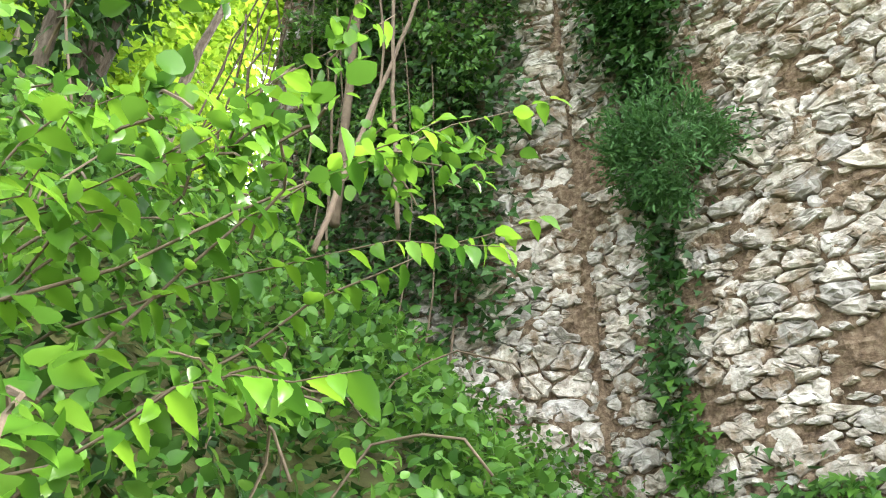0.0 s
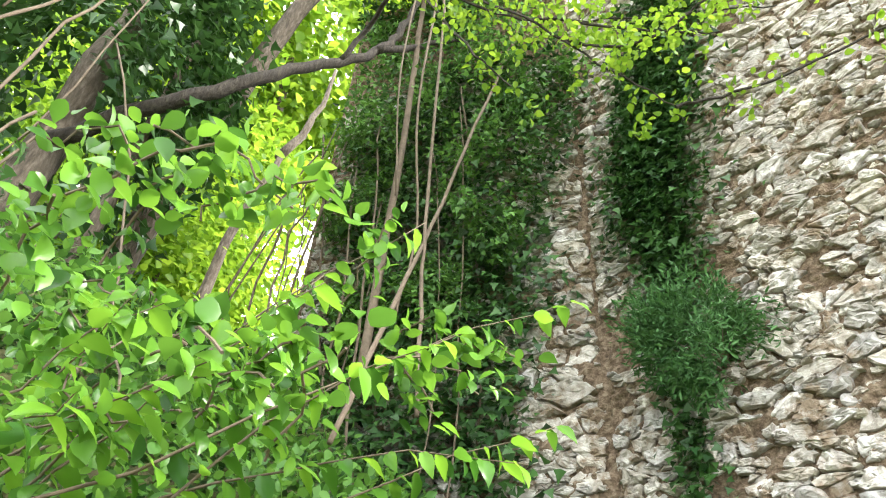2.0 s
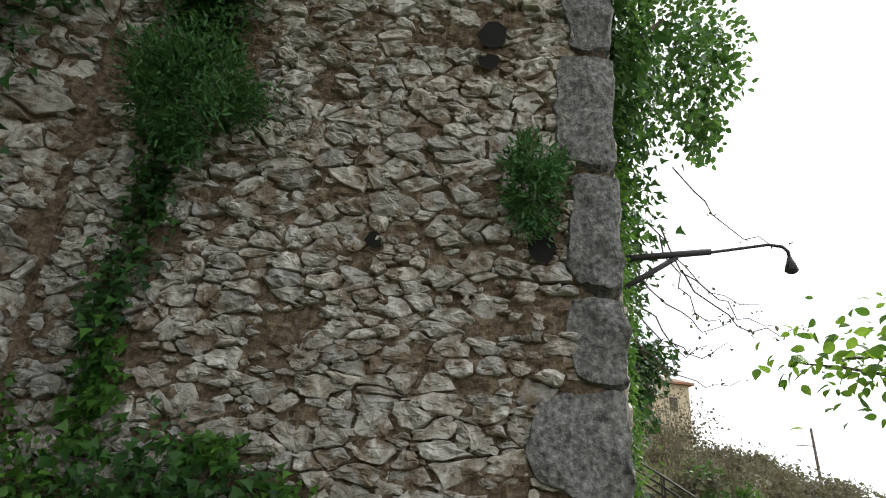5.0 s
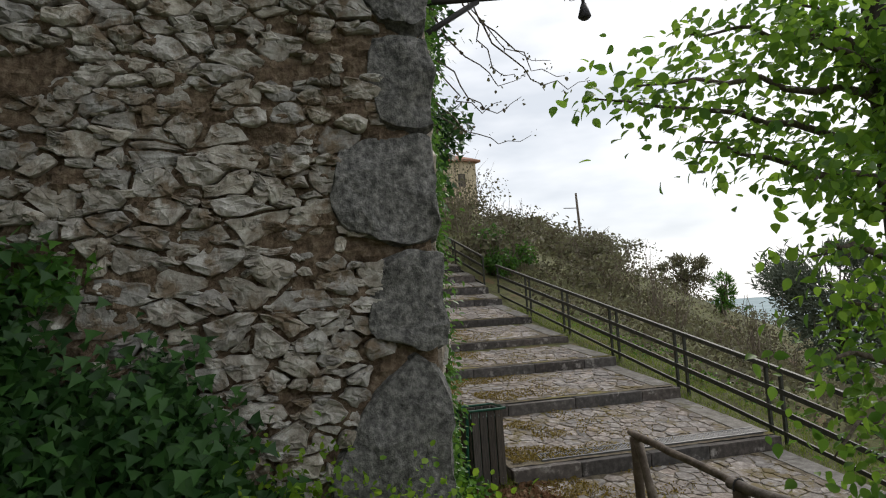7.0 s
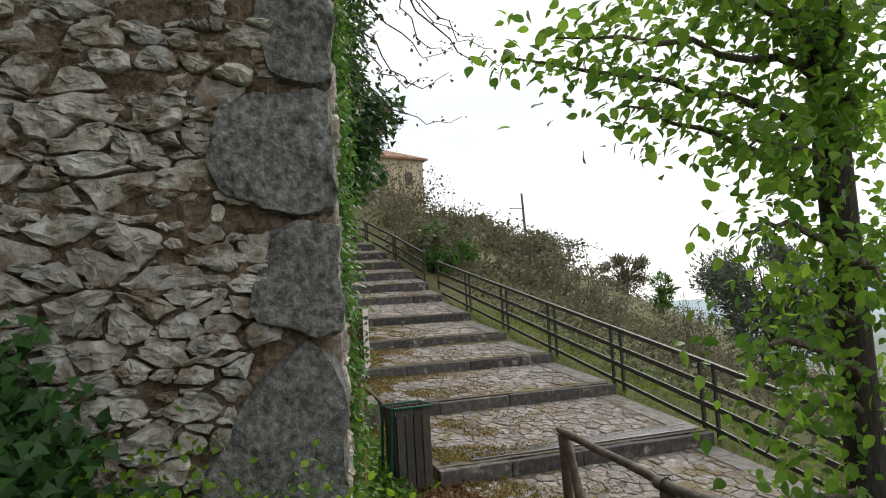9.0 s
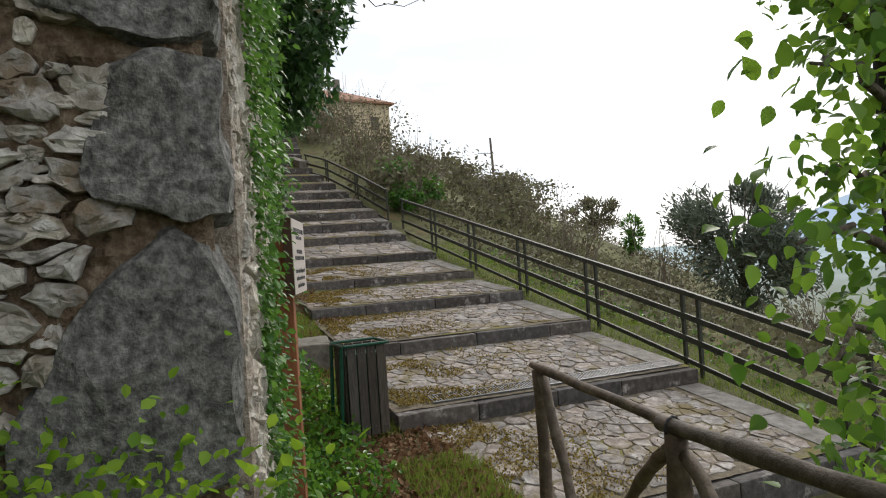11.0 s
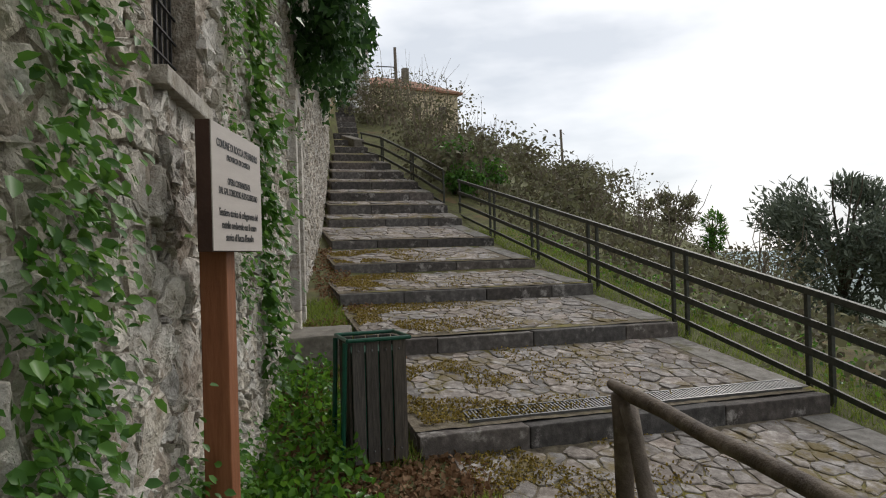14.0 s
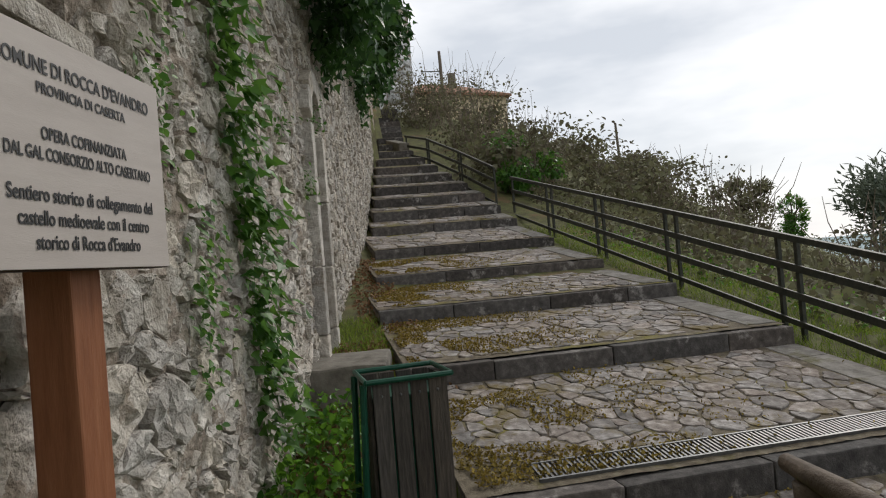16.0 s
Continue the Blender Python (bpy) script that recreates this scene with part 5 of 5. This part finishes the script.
tagged(mesh_ob("overhanging_limb", *merge([
    taper([(-0.55, 4.25, 5.3), (0.08, 3.6, 5.85), (0.5, 3.5, 6.48), (1.02, 3.45, 7.17), (1.43, 3.4, 7.82), (1.55, 3.35, 8.3), (1.68, 3.3, 8.94), (1.9, 3.2, 10.2)], 0.06, 0.028, 9),
    taper([(1.36, 3.41, 7.7), (1.75, 3.4, 8.2), (2.24, 3.4, 8.87), (2.6, 3.3, 9.2)], 0.045, 0.015),
    taper([(1.02, 3.45, 7.17), (1.1, 3.2, 7.6), (1.0, 2.7, 7.5), (0.95, 2.2, 6.9)], 0.03, 0.012)]), M_BARK_DARK, smooth=True), "dark bare limb arching above the bank", "branch")

# fine bright twigs hanging before the wall, high up
hang = empty("hanging_twigs", (1.0, 1.6, 5.6), "thin overhanging twigs with young yellow-green leaves", "branch")
la = []
for run, dense in (([(0.95, 2.2, 6.9), (1.2, 1.49, 5.93), (1.5, 1.19, 5.47), (1.8, 0.93, 5.12)], 15), ([(1.8, 0.93, 5.12), (2.0, 0.57, 5.18), (2.2, -0.07, 5.29), (2.3, -0.4, 5.32)], 7), ([(1.35, 1.33, 5.68), (1.5, 0.97, 5.42), (1.6, 0.58, 5.53), (1.62, 0.3, 5.7)], 14),
                   ([(0.95, 2.2, 6.9), (1.3, 1.7, 6.3), (1.7, 1.2, 6.2), (2.0, 0.7, 6.1), (2.2, 0.3, 6.0)], 16), ([(0.9, 2.2, 6.7), (1.0, 1.8, 5.7), (1.2, 1.6, 5.3)], 12), ([(1.45, 1.5, 6.25), (1.7, 1.0, 5.85), (1.9, 0.6, 5.65)], 13), ([(0.95, 2.2, 6.9), (0.8, 1.9, 6.3), (0.9, 1.5, 5.9), (1.2, 1.1, 5.75)], 14)):
    pts = polyline(run, 6)
    mesh_ob("twig", *tube([p + Vector(rng.normal(0, 0.008, 3)) - hang.location for p in pts], [0.011 - 0.007 * i / len(pts) for i in range(len(pts))], 5), M_BARK_DARK, hang)
    for p in pts[2:]:
        c = np.array(p - hang.location) + rng.normal(0, 0.07, 3)
        la += [c + rng.normal(0, 0.045, 3) for _ in range(dense)]
la = np.array(la)
leaves("leafage", la, rng.normal(0, 1, (len(la), 3)), rng.uniform(0.03, 0.065, len(la)), "ovate", M_SPRING_FAR, hang)

# vines hanging over the recess
vines = []
for k in range(16):
    u = rng.uniform(0.3, 2.2)
    top, foot = FACE_B @ Vector((u, rng.uniform(6.5, 8.2), 0.35)), FACE_B @ Vector((u + rng.normal(0, 0.4), rng.uniform(2.4, 4.2), rng.uniform(0.3, 0.9)))
    vines.append((top, foot, rng.uniform(0.005, 0.013)))
for run, r0, r1 in (([(1.85, 3.4, 9.6), (1.83, 3.4, 8.89), (1.84, 3.4, 7.17), (1.80, 3.4, 5.7), (1.6, 3.2, 4.0)], 0.026, 0.036), ([(1.5, 2.7, 8.2), (1.47, 2.6, 7.62), (1.32, 2.4, 5.54), (1.16, 2.2, 4.36), (1.01, 2.0, 3.75), (0.95, 1.9, 3.2)], 0.012, 0.010),
                    ([(2.7, 2.85, 8.7), (2.54, 2.8, 8.11), (1.82, 2.6, 6.0), (1.3, 2.3, 4.7), (0.69, 1.9, 3.38), (0.5, 1.8, 2.9)], 0.015, 0.010), ([(1.7, 3.0, 8.6), (1.55, 2.9, 6.6), (1.6, 2.8, 5.2), (1.35, 2.6, 4.2)], 0.012, 0.008), ([(1.35, 2.9, 8.0), (1.25, 2.8, 6.6), (1.3, 2.7, 5.2)], 0.010, 0.006)):
    tagged(mesh_ob("hanging_vine", *taper(run, r0, r1), M_VINE, smooth=True), "long pale vine stem hanging before the recess", "vine", "hanging vines")
for top, foot, r in vines:
    pts = bend(top, foot, rng.normal(0, 0.12, 3), 9, 0.02)
    tagged(mesh_ob("hanging_vine", *tube(pts, [r] * 10, 6), M_VINE, smooth=True), "pale leafless vine hanging from above", "vine", "hanging vines")
for k in range(22):
    a = Vector((rng.uniform(-2.0, -0.5), rng.uniform(3.0, 3.8), rng.uniform(4.5, 7.0)))
    b = a + Vector((rng.normal(-0.1, 0.3), rng.normal(-0.4, 0.2), -rng.uniform(1.4, 2.8)))
    tagged(mesh_ob("hanging_vine", *tube(bend(a, b, rng.normal(0, 0.1, 3), 7, 0.02), [rng.uniform(0.004, 0.010)] * 8, 5), M_VINE, smooth=True), "brown leafless vine hanging over the bank", "vine", "hanging vines")
for k in range(16):
    x, y = rng.uniform(-1.2, 2.4), rng.uniform(1.6, 2.6)
    z = land(x, y)
    a = Vector((x, y, z + 0.1))
    b = a + Vector((rng.normal(0.3, 0.5), rng.normal(-0.1, 0.3), rng.uniform(0.1, 0.8)))
    tagged(mesh_ob("bramble_stem", *tube(bend(a, b, (0, 0, 0.25), 7, 0.015), [0.004] * 8, 5), M_VINE, smooth=True), "thin dry bramble stem arching from the bank", "bramble", "bramble stems")

# ivy and herbs on the stair wall
ivy_patch("ivy_column", FACE2, [(0.92, 0.5 + 0.45 * k, 0.22 + 0.05 * (k % 3), 0.4) for k in range(13)], 4200, M_IVY_LIGHT, "column of ivy and pellitory hanging down the pale wall", 0.038, 0.06, None, "oval")
ivy_patch("ivy_column", FACE2, [(3.65 + 0.1 * k, 3.4 - 0.45 * k, 0.18, 0.4) for k in range(7)] + [(3.6, 4.2, 0.6, 0.7), (4.2, 4.6, 0.8, 0.8)], 3600, M_IVY_LIGHT, "ivy trailing down beside the barred window", 0.075, 0.10)
ivy_patch("ivy_column", FACE2, [(3.5, 4.6, 0.9, 0.6), (2.2, 4.9, 0.9, 0.7), (0.8, 5.5, 0.5, 1.0), (0.6, 7.0, 0.5, 1.2)], 3600, M_IVY, "dark ivy spilling over the upper wall", 0.08, 0.2)
ivy_patch("wall_herbs", FACE2, [(0.75, 1.0, 0.12, 0.5), (1.9, 0.35, 0.35, 0.25), (2.6, 0.25, 0.5, 0.25), (2.9, 1.9, 0.12, 0.3), (5.2, 2.3, 0.1, 0.14), (6.3, 2.0, 0.1, 0.16), (6.9, 2.7, 0.15, 0.15), (3.0, 2.6, 0.3, 0.35), (3.3, 1.2, 0.15, 0.4)], 1500, M_IVY_LIGHT, "small green herbs rooted in the wall joints", 0.036, 0.06, None, "oval")
crown("overhanging_tree", (10.8, -2.45, 4.75), (2.8, 0.62, 1.3), 9000, M_IVY, 0.11, "ivy", "dark evergreen mass overhanging the wall top", 34, [((10.6, -1.9, 3.8), (10.5, -2.5, 5.4), 0.12, (0, 0, 0.2))], 0.4)
crown("overhanging_tree", (16.0, -3.2, 6.3), (3.4, 1.0, 1.9), 7000, M_IVY, 0.13, "ivy", "dark evergreen trees above the wall by the upper flight", 34, [((16, -2.4, 4.5), (16, -3.1, 7.0), 0.15, (0, 0, 0.2))], 0.4)
crown("corner_foliage", (4.3, -1.25, 6.6), (0.5, 0.4, 2.6), 2600, M_IVY_LIGHT, 0.07, "ivy", "leafy growth hanging around the tower corner", 26, None, 0.45, "ivy")
crown("roof_tree", (7.0, -2.9, 8.2), (1.0, 0.75, 1.5), 3000, M_IVY_MID, 0.10, "oval", "sparse leafy tree above the wall", 16, [((6.6, -1.5, 6.6), (7.0, -2.9, 9), 0.06, (0, 0, 0.3))], 0.4)

# bare hanging twigs with buds over the stairs
bare = empty("bare_twigs", (5.0, -2.0, 4.2), "bare drooping twigs with opening buds", "branch")
tw, la = [], []
for k in range(12):
    a = Vector((rng.uniform(4.6, 6.2), rng.uniform(-2.0, -1.5), rng.uniform(3.7, 5.4)))
    b = a + Vector((rng.uniform(0.0, 0.6), -rng.uniform(0.5, 1.3), rng.uniform(-0.9, -0.2)))
    pts = bend(a, b, (0, 0, -0.25), 9, 0.025)
    tw.append(tube([p - bare.location for p in pts], [0.008 - 0.0006 * i for i in range(10)], 5))
    for p in pts[3::2]:
        la += [np.array(p - bare.location) + rng.normal(0, 0.03, 3) for _ in range(3)]
for t in tw:
    mesh_ob("twig", *t, M_BARK, bare)
leaves("bud", np.array(la), rng.normal(0, 1, (len(la), 3)), rng.uniform(0.02, 0.05, len(la)), "oval", M_SCRUB, bare)

# the elm beside the path
elm = empty("elm_tree", (3.05, -4.0, -0.9), "young elm with fresh green leaves beside the path", "tree")
E0 = elm.location.copy()
mesh_ob("trunk", *tube([Vector(p) - E0 for p in ((3.05, -4.02, -1.1), (3.04, -3.98, 0.4), (3.02, -3.95, 1.6), (3.0, -3.93, 2.8), (2.98, -3.95, 4.6), (3.05, -3.9, 6.5))], [0.12, 0.105, 0.10, 0.095, 0.085, 0.06], 12, 0.06), M_BARK_DARK, elm, smooth=True)
la, lo = [], []
ELM_BOUGHS = [((3.0, -3.95, 2.5), (3.3, -4.9, 2.8), 0.1), ((3.0, -3.95, 1.6), (3.2, -4.8, 2.15), 0.1), ((3.0, -3.95, 0.9), (3.2, -4.7, 1.1), 0.1), ((3.0, -3.95, 3.1), (2.6, -4.6, 3.4), 0.1), ((3.0, -3.95, 3.0), (2.9, -3.2, 3.5), 0.1), ((3.0, -3.95, 2.7), (2.5, -3.5, 2.6), 0.1), ((3.0, -3.9, 2.9), (2.6, -1.95, 2.85), 0.1), ((3.0, -3.9, 2.2), (2.75, -2.35, 2.62), 0.1), ((3.0, -3.9, 2.6), (3.1, -2.0, 2.95), 0.08), ((3.0, -3.9, 1.9), (2.45, -2.7, 1.98), 0.1), ((3.0, -3.9, 2.3), (2.3, -2.6, 2.3), 0.1), ((3.0, -3.95, 1.2), (2.5, -2.65, 1.45), 0.15),
         ((3.0, -3.95, 1.0), (2.6, -2.85, 1.0), 0.15), ((3.0, -3.95, 0.5), (2.6, -3.0, 0.7), 0.1), ((3.0, -3.95, 3.0), (2.5, -2.7, 3.1), 0.1), ((3.0, -3.95, 3.2), (3.2, -2.7, 3.4), 0.1), ((3.0, -3.95, 2.9), (2.2, -3.3, 3.2), 0.1),
         ((3.0, -3.95, 1.5), (2.9, -3.3, 1.7), 0.1), ((3.0, -3.95, 1.8), (2.2, -3.2, 1.7), 0.1), ((3.0, -3.95, 0.3), (2.7, -3.4, 0.3), 0.1)]
for a, b, sag in ELM_BOUGHS:
    pts = bend(a, b, (0, 0, sag), 9, 0.02)
    mesh_ob("limb", *tube([p - E0 for p in pts], [0.03 - 0.0028 * i for i in range(10)], 6), M_BARK, elm, smooth=True)
    for k in range(1, 10):
        for _ in range(34 if b[2] > 2.1 else 18):
            q = np.array(pts[k] - E0) + rng.normal(0, 0.12, 3) * np.array([1, 1, 0.9])
            la.append(q)
            lo.append(np.array((b[0] - a[0], b[1] - a[1], 0)) * 0.5 + rng.normal(0, 0.5, 3))
la, lo = np.array(la), np.array(lo)
leaves("leafage", la, lo, rng.uniform(0.045, 0.09, len(la)), "ovate", M_TREE_LEAF, elm, 0.5, 0.5)

# Unseen crown over the path, placed to darken the tower face.
crown("overhanging_tree", (-1.6, 0.6, 7.6), (1.7, 1.5, 1.0), 5000, M_SPRING_FAR, 0.10, "oval", "spring-green canopy added out of view over the path to shade the tower", 30, [((-2.6, 3.2, 2.5), (-1.6, 0.8, 7.6), 0.12, (0, 0.3, 0.4))], 0.42)

# grass, herbs and dead leaves on the ground
def ground_cover(name, boxes, n, kind, size, material, label, cat, lift=0.02, up=0.9):
    pts = []
    for x0, x1, y0, y1, share in boxes:
        m = int(n * share)
        xs, ys = rng.uniform(x0, x1, m), rng.uniform(y0, y1, m)
        pts += [(a, b, land(a, b) + lift * rng.random()) for a, b in zip(xs, ys)]
    p = np.array(pts)
    o = np.tile((0, 0, up), (len(p), 1)) + rng.normal(0, 0.4, (len(p), 3))
    tagged(leaves(name, p, o, rng.uniform(0.5, 1.4, len(p)) * size, kind, material, None, 0.0, 0.4), label, cat, kind="stuff")


ground_cover("grass", [(3.6, 6.4, -3.4, -2.5, 0.3), (3.4, 5.6, -2.6, -1.7, 0.2), (3.0, 17, -7.6, -6.45, 0.4), (7.0, 11.3, -2.8, -2.2, 0.15)], 34000, "blade", 0.075, M_GRASS, "short yellow-green grass at the path edge", "grass")
ground_cover("weeds", [(3.3, 6.8, -1.9, -1.2, 0.4), (5.6, 8.8, -2.35, -1.6, 0.4), (2.2, 3.3, -1.2, -0.2, 0.2), (5, 16, -8.2, -7, 0.15)], 8000, "oval", 0.05, M_SPRING_MANY, "low green weeds along the foot of the wall", "weeds", 0.28, 0.3)
ground_cover("dead_leaves", [(5.0, 7.2, -3.3, -1.7, 0.55), (7.2, 10.5, -2.75, -1.9, 0.3), (9, 15, -3.2, -2.6, 0.15)], 14000, "oval", 0.04, M_DRY, "scattered brown dead leaves", "dead leaves", 0.04, 0.1)
ground_cover("slope_undergrowth", [(3, 20, -16, -7.3, 0.5), (18, 45, -30, -8, 0.5)], 26000, "oval", 0.11, M_SCRUB, "brownish undergrowth over the open slope", "undergrowth", 0.35, 0.4)
n = 1500
c = np.array([(2.85, -0.8, 0.80), (2.95, -0.45, 0.92), (2.95, -0.2, 0.95), (2.9, -1.05, 0.68)])[rng.integers(0, 4, n)]
p = c + rng.normal(0, 0.13, (n, 3)) * np.array([1, 1.1, 1.2])
tagged(leaves("hedge_parsley", p, rng.normal(0, 0.5, (n, 3)) + np.array([-0.3, 0, 0.6]), rng.uniform(0.02, 0.05, n), "oval", M_SPRING_FAR, None, 0.1, 0.6), "yellow-green umbellifer herbs before the tower corner", "weeds", kind="stuff")

# moss creeping over the left side of the treads
mp = []
for k in range(42000):
    i = int(rng.integers(0, 5))
    t = rng.random()
    y = left_end(STEP_X[i]) - (0.05 + abs(rng.normal(0, 0.8)))
    x = STEP_X[i] + 0.2 + t * (STEP_X[i + 1] - STEP_X[i] - 0.2)
    if i == 0 and y > -3.05 or noise.noise((x * 1.7, y * 1.7, 6.0)) < -0.05:
        continue
    z = STEP_Z[i] + (x - STEP_X[i]) / (STEP_X[i + 1] - STEP_X[i]) * (STEP_Z[i + 1] - 0.16 - STEP_Z[i])
    mp.append((x, y, z + 0.010))
mp = np.array(mp)
tagged(leaves("moss", mp, np.tile((0, 0, 0.5), (len(mp), 1)), rng.uniform(0.012, 0.03, len(mp)), "oval", M_MOSS, None, 0.0, 0.7), "yellow-green moss creeping over the paving", "moss", kind="stuff")

# ---- stones of walls and paving ----
stones(FACE1, face1_cells, wall_tower, lambda u, v: u > 1.9 and 0.6 < v < 3.0, M_STONE_OB, M_STONE, 0.004, 0.033, tilt=0.08, skip=0.12, rough=0.7, bare=0.40)
stones(FACE1, chip_cells, wall_tower, lambda u, v: False, M_STONE_OB, M_STONE, 0.003, 0.024, rest="chip_stones", tilt=0.2, skip=0.5, rough=0.8, bare=0.55)
stones(FACE_B, recess_cells, wall_recess, lambda u, v: u > 2.0 and 2.2 < v < 4.2, M_STONE_OB, M_STONE, 0.004, 0.04, tilt=0.08, skip=0.1, rough=0.7)
stones(FACE_B, cells(0.6, 3.33, 1.6, 6.6, 0.10, 0.045, 0.5, 0.2, 0.6), wall_recess, lambda u, v: False, M_STONE_OB, M_STONE, 0.003, 0.026, rest="chip_stones", tilt=0.15, skip=0.45, rough=0.8)
stones(FACE2, face2_cells, wall_stairs, lambda u, v: 1.2 < u < 6 and -0.2 < v < 2.6, M_PALE_STONE_OB, M_PALE_STONE, 0.003, 0.024, flat=0.78, rough=0.9, tilt=0.05, skip=0.12)
stones(FACE2, pale_chip_cells, wall_stairs, lambda u, v: False, M_PALE_STONE_OB, M_PALE_STONE, 0.003, 0.012, rest="chip_stones", flat=0.7, tilt=0.1, skip=0.4, rough=0.9)
singles, rest = 0, []
for m, poly, i in pave_jobs:
    piece = lay(m, pebble(poly, 0.005 * rng.uniform(0.5, 1.8), 0.010 * rng.uniform(0.4, 1.5), 0.8, 0.35, 0.02))
    if i in (0, 1, 2) and singles < 300:
        mesh_ob("paving_stone", *piece, M_PAVE_OB, stairs)
        singles += 1
    else:
        rest.append(piece)
tagged(mesh_ob("paving_stones", *merge(rest), M_PAVE, stairs), kind="stuff")
